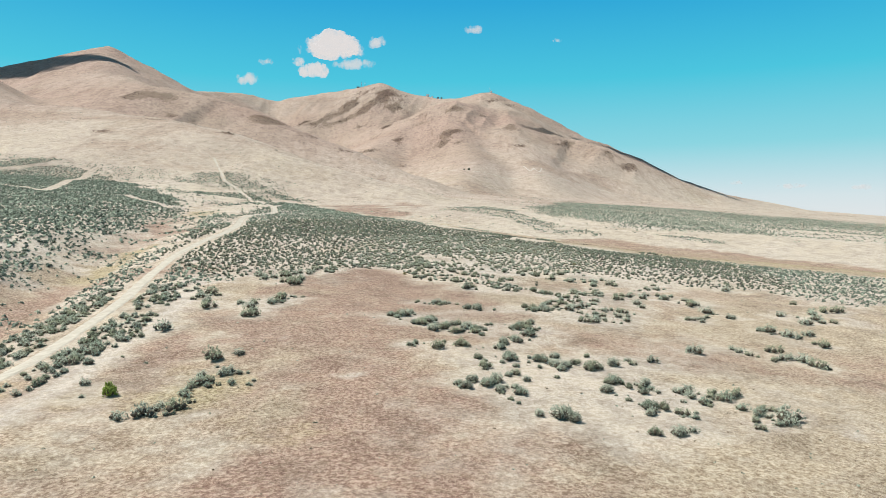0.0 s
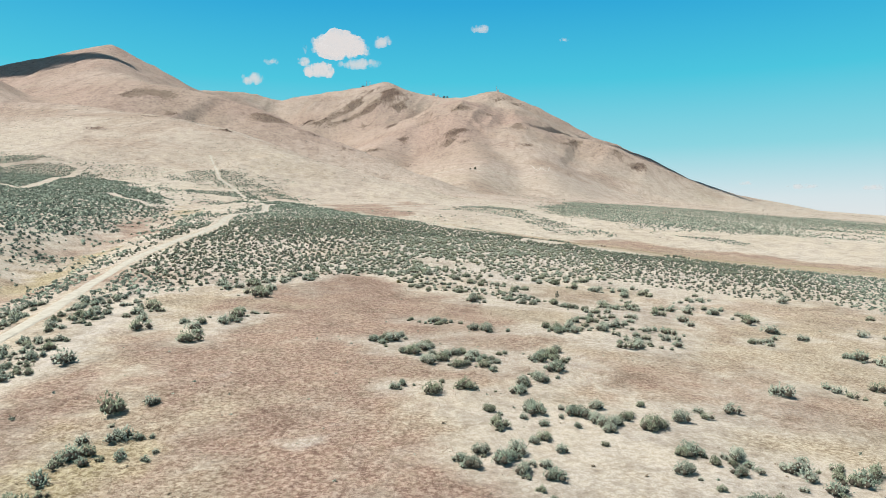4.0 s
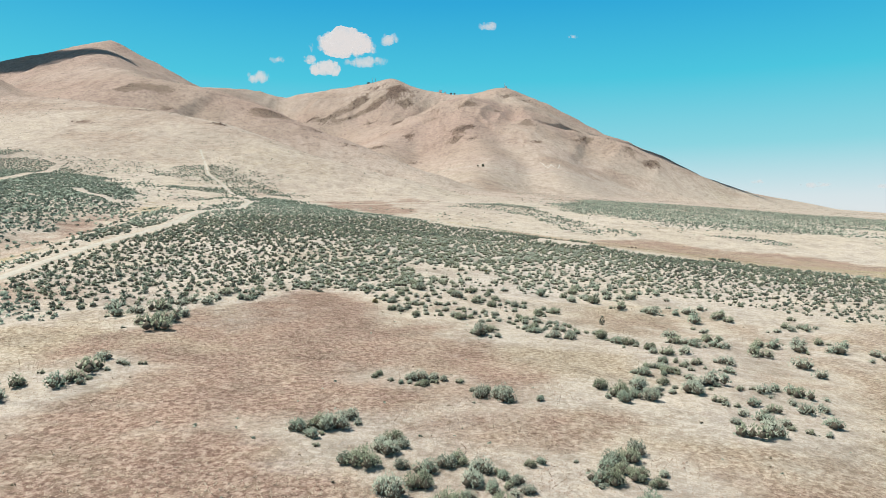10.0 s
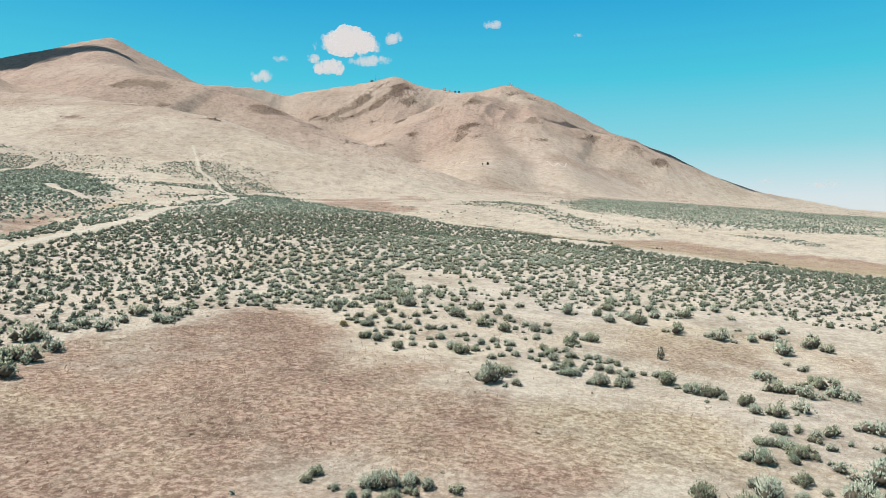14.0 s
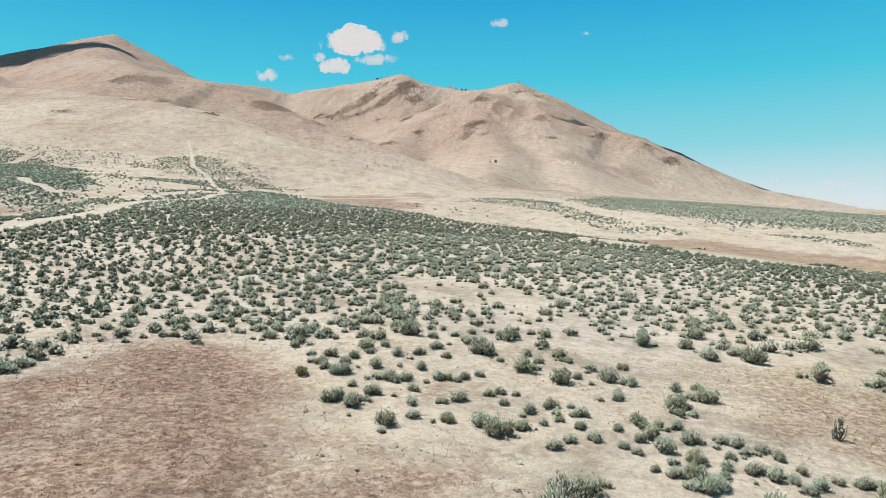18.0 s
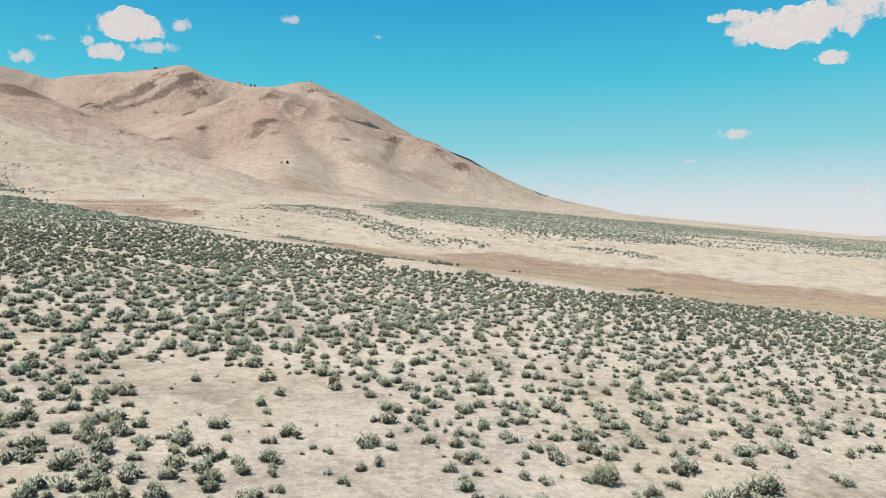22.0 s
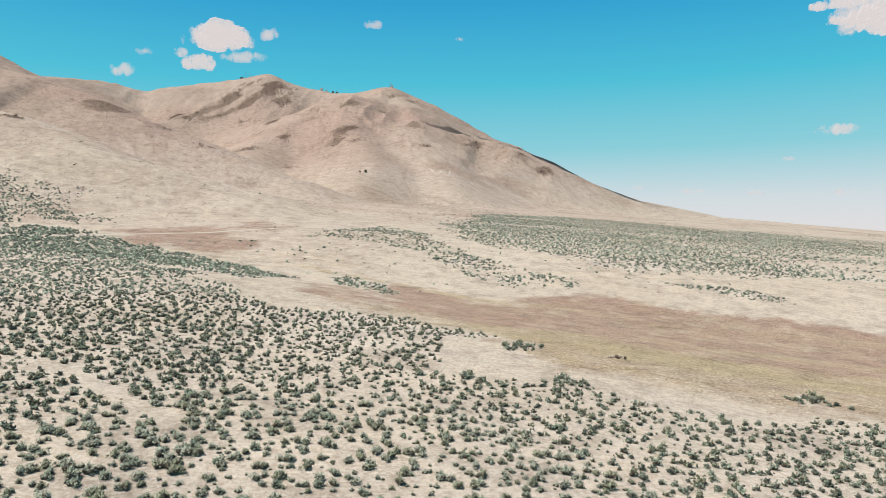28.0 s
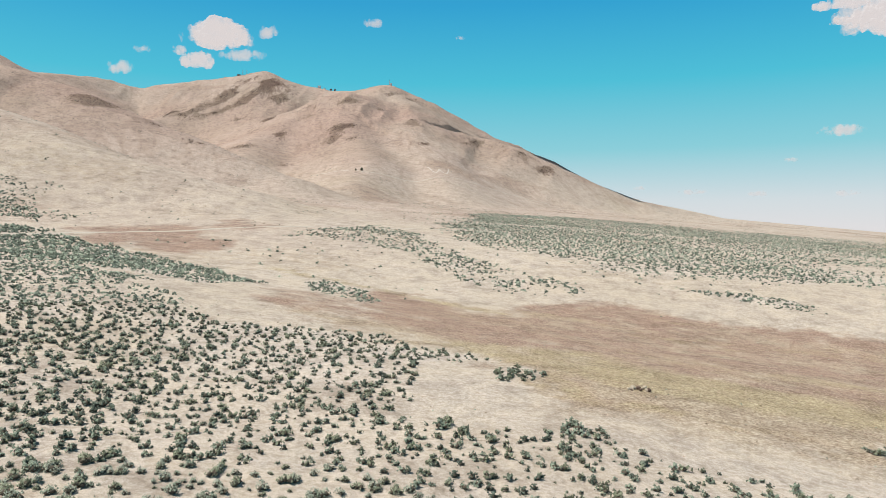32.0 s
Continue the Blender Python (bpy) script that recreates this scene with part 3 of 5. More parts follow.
STAND_G = [(-0.9, 78.5, 0.8), (-5.1, 78.9, 0.8), (-1.4, 79, 0.9), (9.9, 79.3, 1.1), (-5.9, 79.6, 1.1), (-5, 80.1, 1.2), (-4.3, 80.2, 1.6), (43.5, 80.8, 1.9), (-21.7, 81.1, 1.1), (-3.8, 81.4, 1), (43, 82, 1), (-27.4, 82.2, 1.9), (-22.5, 82.8, 1.6), (16.5, 82.8, 1.4), (17.9, 83.2, 1.5), (21.1, 84.1, 0.6), (20.2, 84.4, 0.5), (-24.5, 84.6, 0.7), (18.2, 84.6, 1.2), (16.4, 84.8, 0.7), (42.5, 84.9, 1.2), (2.4, 85, 0.2), (41.7, 85.2, 1.9), (-24.4, 85.3, 1.1), (-22.8, 85.3, 1.2), (-20.6, 85.3, 1.6), (19.4, 85.4, 0.9), (-28.4, 85.5, 1.7), (4.4, 85.5, 0.5), (22, 85.7, 1.3)]
STAND_H = [(18.3, 85.8, 1.3), (-19.7, 85.9, 0.7), (4.1, 85.9, 1.5), (6.1, 86.1, 0.6), (-20.3, 86.3, 1.3), (2.9, 86.3, 1.2), (41.2, 86.4, 1), (44.4, 86.5, 1.7), (17.5, 86.5, 0.9), (39.7, 86.9, 1.9), (-30.7, 86.9, 0.9), (3.7, 87.1, 0.5), (2.4, 87.3, 0.5), (11, 87.3, 1.1), (38.9, 87.4, 1), (19.6, 87.4, 0.9), (-22.8, 87.5, 0.4), (3.3, 87.5, 0.7), (21.8, 87.7, 1.3), (-0.4, 87.8, 0.7), (-0.8, 87.8, 0.4), (-1.8, 88, 0.5), (12.6, 88, 1.2), (17.8, 88, 0.5), (-1.3, 88.1, 0.4), (17.2, 88.1, 0.6), (-20.2, 88.2, 1.9), (-19.4, 88.3, 0.5), (11.1, 88.4, 1.5), (11.9, 88.4, 1.1)]
STAND_I = [(18.9, 88.5, 1.1), (22.8, 88.5, 1), (-2.4, 88.5, 0.4), (-30.2, 88.6, 1.6), (17, 88.6, 0.8), (-1.2, 88.8, 0.9), (-0.8, 88.8, 1.1), (0.7, 89, 0.7), (-30.9, 89.1, 1.1), (-3.5, 89.1, 0.5), (0.1, 89.1, 0.9), (13.6, 89.2, 0.5), (21.5, 89.4, 0.8), (11.3, 89.4, 0.6), (-3.2, 89.6, 0.7), (-18.8, 89.7, 0.6), (10.1, 89.8, 1.1), (-19.3, 89.9, 0.7), (-17.9, 89.9, 0.5), (14.6, 89.9, 0.6), (-28.7, 90.1, 0.9), (32.8, 90.1, 1), (16.4, 90.2, 0.6), (12.5, 90.3, 1.4), (16, 90.3, 1.4), (13.9, 90.4, 0.6), (-20.7, 90.8, 1.2), (31.2, 90.8, 1.1), (-29.8, 90.9, 1.9), (-31, 90.9, 0.9)]
STAND_J = [(15.1, 91, 0.5), (24.5, 91.1, 0.6), (32, 91.1, 1.1), (17.3, 91.1, 0.5), (23, 91.2, 1.4), (12.5, 91.2, 0.6), (20.7, 91.3, 1.2), (19.2, 91.4, 0.6), (33.2, 91.6, 1.3), (22.5, 91.8, 1.1), (23.8, 91.8, 0.6), (14.6, 91.8, 0.9), (20.2, 91.8, 0.4), (18, 91.9, 0.6), (20.7, 92, 0.6), (21.7, 92.1, 1.1), (17, 92.1, 1.2), (47.2, 92.5, 1.9), (-33.5, 92.5, 0.9), (18.1, 92.6, 1.6), (-33, 92.8, 0.7), (16.7, 93.2, 0.9), (34.7, 93.4, 1), (49.9, 93.6, 1.3), (13.7, 93.7, 1.1), (15.2, 93.9, 0.6), (37.6, 94, 1.3), (51.7, 94, 1.2), (19.3, 94.1, 0.9), (38.6, 94.3, 1.1)]
STAND_K = [(16.3, 94.3, 0.5), (15.6, 94.4, 0.9), (49.9, 95.3, 1.8), (15.6, 95.5, 0.9), (17.5, 95.6, 0.7), (14.5, 95.7, 0.6), (14.9, 95.7, 0.7), (20.3, 95.8, 1), (48, 96.3, 0.8), (18.8, 96.3, 0.5), (36.6, 96.5, 0.8), (35.6, 96.8, 1.8), (27, 97, 1.2), (17.7, 97, 0.9), (46.2, 97.2, 1.4), (16.2, 97.3, 1), (18.6, 97.6, 1), (17.2, 97.8, 0.7), (51.2, 98.4, 1.9), (21, 98.5, 1.3), (-20.8, 98.7, 1.9), (-23.5, 99.1, 0.4), (26.9, 99.6, 1.7), (17.4, 100.2, 1.2), (16.3, 100.4, 0.9), (-22.3, 100.7, 1.7), (19, 101, 1.3), (35.1, 101.2, 1.9), (54.4, 101.3, 1.9), (-20.7, 101.4, 1.1)]
STAND_L = [(56.5, 101.6, 1.9), (-21.2, 101.6, 1.7), (-22, 101.6, 1.1), (14.4, 101.6, 0.4), (16.3, 101.7, 1.1), (36.3, 102, 1.3), (25.2, 102.1, 1.2), (4.7, 102.2, 0.6), (3.5, 102.4, 1.9), (2.9, 102.6, 0.8), (34, 102.7, 0.8), (-22.3, 102.8, 0.9), (15, 103.1, 1.1), (24.9, 103.1, 1.8), (14.2, 103.3, 1.1), (15.7, 103.3, 0.8), (9.3, 103.5, 1.1), (-26.1, 103.6, 1.9), (3.2, 103.6, 0.5), (35.9, 103.7, 1.3), (10.6, 103.7, 0.9), (4, 103.8, 1), (-21.2, 103.9, 1.5), (20.7, 104, 1.2), (14.1, 104.1, 0.6), (23, 104.3, 1.1), (29.8, 104.4, 0.6), (22.4, 104.6, 1.3), (-25, 104.8, 1.4), (20.2, 104.8, 1.2)]
STAND_M = [(7.7, 104.8, 0.8), (13.4, 104.9, 1.4), (35.5, 105, 1.1), (19.3, 105, 1.2), (8.2, 105, 0.7), (29.2, 105.1, 1.8), (10.9, 105.2, 0.6), (32.6, 105.3, 1.8), (7.1, 105.6, 0.6), (7.6, 105.6, 0.9), (8.3, 105.6, 0.4), (9.5, 105.6, 0.3), (11.5, 105.6, 0.6), (-27.2, 105.7, 1.9), (27.7, 105.7, 1.6), (8.7, 105.8, 0.5), (6.6, 105.9, 0.4), (10.9, 105.9, 0.5), (-23.8, 106.1, 1.9), (10.3, 106.1, 0.8), (12.3, 106.2, 0.5), (13.1, 106.2, 0.7), (26.7, 106.3, 1.3), (10.9, 106.3, 0.4), (9.8, 106.4, 0.7), (13.7, 106.4, 0.5), (52.5, 106.5, 1.2), (22.7, 106.5, 1.4), (-23.2, 106.6, 1.1), (21.4, 106.6, 0.6)]
STAND_N = [(10.3, 106.7, 0.4), (11.5, 106.8, 0.5), (8.2, 106.9, 0.7), (3.6, 107, 0.6), (6.3, 107.1, 0.4), (19.7, 107.5, 1.5), (5.9, 107.5, 0.5), (7.2, 107.5, 0.9), (9.5, 107.5, 0.5), (9.9, 107.6, 0.3), (4.2, 107.7, 0.5), (34.6, 107.8, 1.2), (11.1, 107.8, 0.6), (30.6, 107.9, 1.4), (23.8, 107.9, 0.8), (22.7, 108, 0.8), (1.8, 108, 1), (5.1, 108, 0.6), (10.5, 108, 0.3), (6.7, 108.2, 0.5), (-22.8, 108.3, 1), (-2, 108.3, 0.9), (9.2, 108.3, 0.4), (32.7, 108.4, 1.2), (10.9, 108.4, 0.6), (8.5, 108.6, 0.9), (-0.5, 108.7, 0.3), (2.6, 108.7, 0.6), (7.1, 108.7, 0.8), (8.9, 108.7, 0.3)]
STAND_O = [(10.1, 108.7, 0.7), (1.2, 108.8, 0.9), (9.6, 108.8, 0.6), (-3.5, 108.9, 0.3), (0.1, 108.9, 0.6), (-1.2, 109.1, 0.6), (4.7, 109.1, 0.5), (6.1, 109.1, 0.5), (-20.5, 109.2, 1.5), (3.4, 109.2, 0.5), (7.2, 109.3, 0.4), (7.9, 109.4, 0.3), (-22.1, 109.6, 1.5), (4.1, 109.6, 0.4), (8.4, 109.7, 0.7), (6.9, 109.8, 0.7), (-3.5, 110.1, 1), (4.6, 110.2, 0.3), (5, 110.3, 0.6), (-4.4, 110.4, 0.8), (3, 110.4, 0.7), (-1.3, 110.6, 0.6), (-4.2, 110.9, 0.7), (23.7, 111, 0.8), (-0.3, 111, 0.4), (3.9, 111, 0.8), (-20.3, 111.1, 1.3), (4.7, 111.1, 0.4), (2.1, 111.2, 0.5), (0.4, 111.4, 0.8)]
STAND_P = [(-17.7, 111.6, 1), (-3, 111.6, 0.8), (-18.6, 112, 1.3), (9.3, 112, 0.7), (23.2, 112.2, 0.5), (1.6, 112.2, 0.6), (8.9, 112.2, 1.1), (-1.4, 112.4, 0.6), (2.7, 112.4, 0.4), (-17.6, 112.5, 0.8), (-3.9, 112.5, 0.5), (2.1, 112.6, 0.5), (6.8, 112.7, 0.7), (31.2, 112.9, 0.9), (-18.2, 112.9, 0.6), (6.9, 113.3, 0.6), (32.9, 113.6, 1.1), (-3.5, 113.6, 0.4), (-2.5, 113.7, 0.8), (-20.6, 113.8, 1.4), (-17.9, 113.8, 1), (-1.9, 113.8, 0.7), (10.7, 113.8, 1), (10.1, 113.8, 0.6), (34.4, 113.9, 1.2), (0.3, 113.9, 0.4), (-0.6, 114, 0.7), (-4.6, 114, 0.9), (-5, 114, 0.7), (-0.1, 114.1, 0.6)]
STAND_Q = [(0.6, 114.3, 0.6), (32.6, 114.5, 1.1), (4.9, 114.6, 1.1), (34.2, 114.7, 1), (6.1, 114.7, 0.3), (35.6, 114.9, 0.8), (1.3, 114.9, 0.6), (-4.1, 115, 0.3), (9.7, 115, 0.7), (7.9, 115.1, 0.8), (24.4, 115.2, 1.9), (-5.7, 115.2, 0.8), (-3.3, 115.3, 0.8), (-1.4, 115.4, 0.7), (5.6, 115.5, 0.5), (10.9, 115.5, 0.6), (-2.3, 115.6, 0.4), (-4.8, 115.6, 0.6), (7.1, 115.7, 1.1), (3.3, 116.3, 1.2), (46.5, 116.6, 1.9), (-4.6, 116.6, 0.6), (28.1, 116.7, 1.1), (-5.6, 116.7, 0.7), (-2.7, 117.5, 0.7), (6.5, 117.5, 0.8), (2.3, 117.5, 0.4), (-0.3, 117.5, 0.5), (21.8, 117.6, 0.5), (27.5, 117.8, 1.5)]
STAND_R = [(-1.6, 117.8, 0.7), (8.2, 118.1, 0.6), (4.2, 118.1, 0.6), (-4.1, 118.2, 1.1), (21.3, 118.3, 1.5), (23.5, 118.4, 1.3), (35, 118.5, 1), (-9.5, 118.6, 0.4), (5.7, 118.7, 0.6), (1.4, 118.7, 1.3), (20.5, 118.7, 1.1), (-7.6, 118.8, 0.8), (-3.4, 119, 0.6), (-0.8, 119.2, 0.7), (-9.2, 119.3, 0.8), (3.7, 119.3, 0.6), (25.1, 119.4, 1.5), (18.2, 119.6, 1.5), (5.4, 119.7, 0.9), (-0.2, 120.1, 0.3), (-8.1, 120.2, 1.1), (0.9, 120.5, 0.9), (1.5, 120.7, 0.8), (0.6, 121.2, 0.6), (22.3, 121.3, 0.8), (29.2, 121.4, 0.8), (4.7, 121.5, 0.9), (-1.1, 121.6, 0.7), (23.8, 121.9, 0.7), (15.8, 121.9, 1.4)]
STAND_S = [(27.1, 122.1, 1.2), (13.6, 122.1, 1.2), (-2.3, 122.2, 1.4), (3, 122.5, 1.4), (15.5, 123.6, 0.9), (5.2, 123.9, 0.8), (-0.6, 124.1, 0.6), (10.6, 124.2, 1.4), (12.8, 124.3, 0.5), (13.2, 124.5, 1), (15.4, 124.9, 0.9), (18.2, 125, 1.4), (19.6, 125.7, 1), (20.8, 126, 1.4), (15.8, 126.1, 0.7), (25, 126.4, 0.8), (17.1, 126.8, 0.7), (14.5, 127.6, 1.3), (18.5, 128.2, 1.4), (21.9, 128.5, 0.7), (24.7, 129.7, 1.3)]
STANDS = STAND_A + STAND_B + STAND_C + STAND_D + STAND_E + STAND_F + STAND_G + STAND_H + STAND_I + STAND_J + STAND_K + STAND_L + STAND_M + STAND_N + STAND_O + STAND_P + STAND_Q + STAND_R + STAND_S
CLUMPS = [(px, py) for px, py, _ in STANDS]


def line_of(path):
    return [(px, py, 0.0) for px, py in path]


def sage_cover(x, y):
    """Share of the soil that sagebrush stands on."""
    cover = inside(x, y, KNOLL, 1.8, 2.0) * np.where((x < 2) & (y > 112), 1.0, 0.9) * (1 - 0.5 * np.clip(field(x, y, 16, 41) - 0.35, 0, 1))
    cover *= 1 - 0.7 * np.exp(-(np.hypot((x - 4) / 7, (y - 126) / 6)) ** 2)
    cover = np.maximum(cover, inside(x, y, BENCH, 3.5))
    cover = np.maximum(cover, inside(x, y, STRIP, 3, 2) * np.clip(0.6 + 0.9 * field(x, y, 5, 49), 0.15, 1))
    cover = np.maximum(cover, inside(x, y, FOOT, 6) * np.where(y > 165, 0.3, 1) * np.clip(0.45 + 0.7 * field(x, y, 9, 47), 0, 1))
    for patch in (ISLET, ISLET_LOW, ISLET_EAST, TONGUE):
        cover = np.maximum(cover, inside(x, y, patch, 1.2, 1.0))
    cover = np.where((y < 130) & (x > 6) & (x < 60), cover * 0.8, cover)
    cover = np.maximum(cover, inside(x, y, FAN, 10, 8) * np.clip(1.0 + 0.7 * field(x * 0.5, y, 30, 44) + 0.6 * field(x * 0.35, y, 11, 51), 0.12, 1))
    d, _ = along(x, y, line_of(ROAD))
    belt = np.where((y < 215) & (d < 10), 0.8, 0) * np.clip(0.9 + field(x, y, 6, 45), 0.2, 1)
    tr_end = TRACK[-1][1]
    verge = np.interp(y, [p[1] for p in TRACK], [p[0] for p in TRACK])
    belt = np.where(y < tr_end, np.where(x > verge - 0.5, 0, np.where(d < 9, 0.95, 0) * np.clip(0.9 + 1.0 * field(x, y, 4, 45), 0.1, 1)), belt)
    cover = np.maximum(cover, belt)
    gap = (d < 26) & (d > 5) & (x < np.interp(y, [p[1] for p in ROAD], [p[0] for p in ROAD])) & (y < 250)
    cover = np.maximum(cover, gap * np.where(y > 150, 0.35, 1) * np.clip(0.2 + 0.9 * field(x, y, 7, 48), 0, 0.7))
    upper = np.clip((y - 250) / 150, 0, 1) * np.clip((900 - y) / 300, 0, 1)
    cover = np.maximum(cover, upper * np.where(d < 26, 0.5, 0.02 + 0.13 * np.clip((30 - x) / 60, 0, 1)) * np.clip(0.5 + 1.6 * field(x, y, 25, 46) + 1.2 * field(x, y, 8, 50), 0.0, 2))
    cover = np.where(d < np.where(y < 215, 1.9, 1.2), 0, cover)
    cover *= 1 - 0.93 * inside(x, y, HOLLOW, 2, 0.8)
    for path, half in ((TRACK, 0.9), (LANE, 1.4), (BENCH_LANE, 2.2), (BENCH_PATH, 1.8), (BENCH_GAP, 1.9), (BENCH_SLIT, 1.0), (FIELD_GAP, 2.6), (FIELD_LANE, 0.9)):
        dd, _ = along(x, y, line_of(path))
        cover = np.where(dd < half, 0, cover)
    return cover


def graded(lo, hi, first, grow, top, out, reach):
    """Grid lines: even between lo and hi, then wider and wider to out on both sides."""
    def run(start, end, sign):
        v, s, got = start, first, []
        while (end - v) * sign > 0:
            s = min(s * grow, top) if abs(v - start) < reach else s * 1.12
            v += s * sign
            got.append(v)
        return got
    mid = list(np.arange(lo, hi + first / 2, first))
    return np.array(run(lo, out[0], -1)[::-1] + mid + run(mid[-1], out[1], 1))


gx, gy = graded(-65, 80, 1.7, 1.045, 5.8, (-3200, 3200), 640), graded(18, 290, 1.7, 1.04, 5.8, (-600, 3150), 1250)
X, Y = np.meshgrid(gx, gy)
fx, fy = X.ravel(), Y.ravel()
fz = plan_height(fx, fy)
nx, ny = len(gx), len(gy)


def sheet(name, verts, faces_n, quads):
    me = bpy.data.meshes.new(name)
    me.vertices.add(len(verts))
    me.vertices.foreach_set("co", verts.ravel())
    me.loops.add(len(quads) * faces_n)
    me.loops.foreach_set("vertex_index", quads.ravel())
    me.polygons.add(len(quads))
    me.polygons.foreach_set("loop_start", np.arange(0, len(quads) * faces_n, faces_n))
    me.polygons.foreach_set("loop_total", np.full(len(quads), faces_n))
    me.update(calc_edges=True)
    return me


i, j = np.meshgrid(np.arange(nx - 1), np.arange(ny - 1))
first = (j * nx + i).ravel()
me = sheet("ground", (U * np.stack([fx, fy, fz], 1)).astype(np.float32), 4, np.stack([first, first + 1, first + nx + 1, first + nx], 1).astype(np.int32))
me.polygons.foreach_set("use_smooth", np.ones(len(me.polygons), bool))
me.materials.append(SOIL)
ground = tagged(new("ground", me), "pale tan desert soil with brown dry grass rising to bare mountains", "ground", kind="structure")


def paint(name, values):
    ground.data.attributes.new(name, "FLOAT", "POINT").data.foreach_set("value", np.clip(values, 0, 1).astype(np.float32))


d_draw, _ = along(fx, fy, DRAW)
run, cross = 0.88 * fx - 0.47 * fy, 0.47 * fx + 0.88 * fy  # along the wash and across it
streak = 0.55 * field(run * 0.22, cross, 9, 57) + 0.55 * field(run * 0.25, cross, 4.5, 63) + 0.3 * field(fx, fy, 3.4, 64)
brown = np.maximum.reduce([inside(fx, fy, GRASS, 5, 4) * np.clip(0.95 - fx * 0.025, 0.65, 1.15) * np.clip((fx + 33) / 11, 0.4, 1), inside(fx, fy, RUST, 7, 5) * 1.1, inside(fx, fy, RUST_HIGH, 7, 5) * 0.9, inside(fx, fy, SLOPE_BROWN, 30, 6) * 0.6, 0.55 * np.exp(-(d_draw / 7.5) ** 2) * np.clip(0.85 + 0.5 * field(fx, fy, 11, 62), 0, 1), inside(fx, fy, BAND, 5, 3) * np.clip(0.95 + 0.6 * streak, 0.3, 1.1), inside(fx, fy, BAND_WEST, 7, 4) * np.clip(0.7 + 0.5 * streak, 0, 1), inside(fx, fy, DRAW_BROWN, 4, 2) * 1.4, inside(fx, fy, DRAW_RED, 5, 2) * 1.3, inside(fx, fy, BANK_BROWN, 4, 1.5) * 1.8, inside(fx, fy, MEADOW, 12) * np.clip(0.36 + 0.7 * streak, 0, 1)])
brown *= np.clip(1.0 + 0.4 * field(fx, fy, 5, 77) + 0.3 * field(fx, fy, 2.3, 78), 0.45, 1.3)
near = (np.hypot(fx, fy - 100) < 150) & (fy < 122)
brown = np.maximum(brown, np.where(near, np.clip(field(fx * 0.6, fy, 14, 52) + np.interp(fy, [44, 52, 62, 68], [0.75, 0.5, 0.35, 0.15]) + np.where(fy < 56, np.clip((-12 - fx) / 6, 0, 0.5), 0), 0, 1) * np.where((fy > 85) & (fx > 5), 0.5, 0.75), 0))
brown = np.maximum(brown, np.clip((fy - 300) / 200, 0, 1) * np.clip(field(fx * 0.5 + fy * 0.3, fy, 45, 58) + 0.6 * field(fx * 0.4, fy, 17, 72) + np.where(fx < 40, 0.12, 0), 0, 1) * 0.72)
bare = np.zeros(len(fx))
for px, py in CLUMPS:
    bare = np.maximum(bare, np.exp(-(((fx - px - 0.4) / 2.4) ** 2 + ((fy - py) / 1.5) ** 2)))
bare *= np.where((fx < -12) & (fy < 72), 0.4, 1)
bare = np.clip(bare * 0.95 + 0.45 * field(fx, fy, 4, 61) * (bare > 0.05), 0, 1)
brown *= 1 - 0.9 * bare
d_track, _ = along(fx, fy, line_of(TRACK))
paint("dust", np.maximum(np.maximum(np.maximum(bare * 0.55, 1.1 * np.exp(-(d_track / 1.5) ** 2)), np.maximum((sage_cover(fx, fy) > 0.3) * (fy < 350), (fy > 98) * (fy < 200) * (np.abs(fx - 10) < 45) * (inside(fx, fy, MEADOW, 6) < 0.3)) * (0.5 + 0.35 * field(fx, fy, 10, 70)) * (1 - np.clip(brown, 0, 1))), near * np.clip(field(fx, fy, 7, 68) + 0.5 * field(fx, fy, 2.6, 69) - 0.72, 0, 1) * 1.4))
paint("brown", brown)
straw = np.maximum(np.where(near, 0.72 + 0.4 * field(fx, fy, 12, 53) + 0.25 * field(fx, fy, 4, 67), 0.12 + 0.35 * field(fx, fy, 40, 54)), inside(fx, fy, MEADOW, 14) * 0.95)
straw = np.maximum(straw, inside(fx, fy, BAND, 16, 4) * 0.85)
straw = np.where(sage_cover(fx, fy) > 0.5, 0.1, straw)
d_edge, _ = along(fx, fy, line_of(WASH_EDGE))
paint("olive", inside(fx, fy, OLIVE_BED, 6, 3) * np.clip(0.95 + 0.7 * streak, 0.2, 1) + inside(fx, fy, BAND, 8, 3) * np.clip(0.1 - 0.7 * field(run * 0.2, cross, 6, 56), 0, 0.7) + inside(fx, fy, STRAW_BED, 6, 3) * np.clip(0.32 + 0.8 * streak, 0, 1) + 0.75 * np.exp(-(d_edge / 2.2) ** 2) + inside(fx, fy, DRAW_OLIVE, 5, 2) + inside(fx, fy, DRAW_HEAD, 6, 3) * 0.8 + near * np.clip(field(fx, fy, 9, 66) - 0.25, 0, 1) * np.where((fx < -8) & (fy < 70), 0.9, 0.3) + 0.45 * near * np.clip((-11 - fx) / 5, 0, 1) * np.clip((61 - fy) / 6, 0, 1) * np.clip((fy - 44) / 6, 0.2, 1) * np.clip(0.7 + field(fx, fy, 5, 65), 0, 1))
paint("wash", np.maximum(inside(fx, fy, BAND, 10, 4), np.maximum(inside(fx, fy, MEADOW, 10, 4), inside(fx, fy, BAND_WEST, 8, 4))))
paint("straw", straw * (1 - 0.8 * bare))
paint("hill", np.clip((fy - 330 + 60 * field(fx, fy, 70, 59)) / 260, 0, 1) * np.clip(1 - (fx - 150) / 300 * np.clip(1 - (fz - 60) / 60, 0, 1), 0.3, 1))
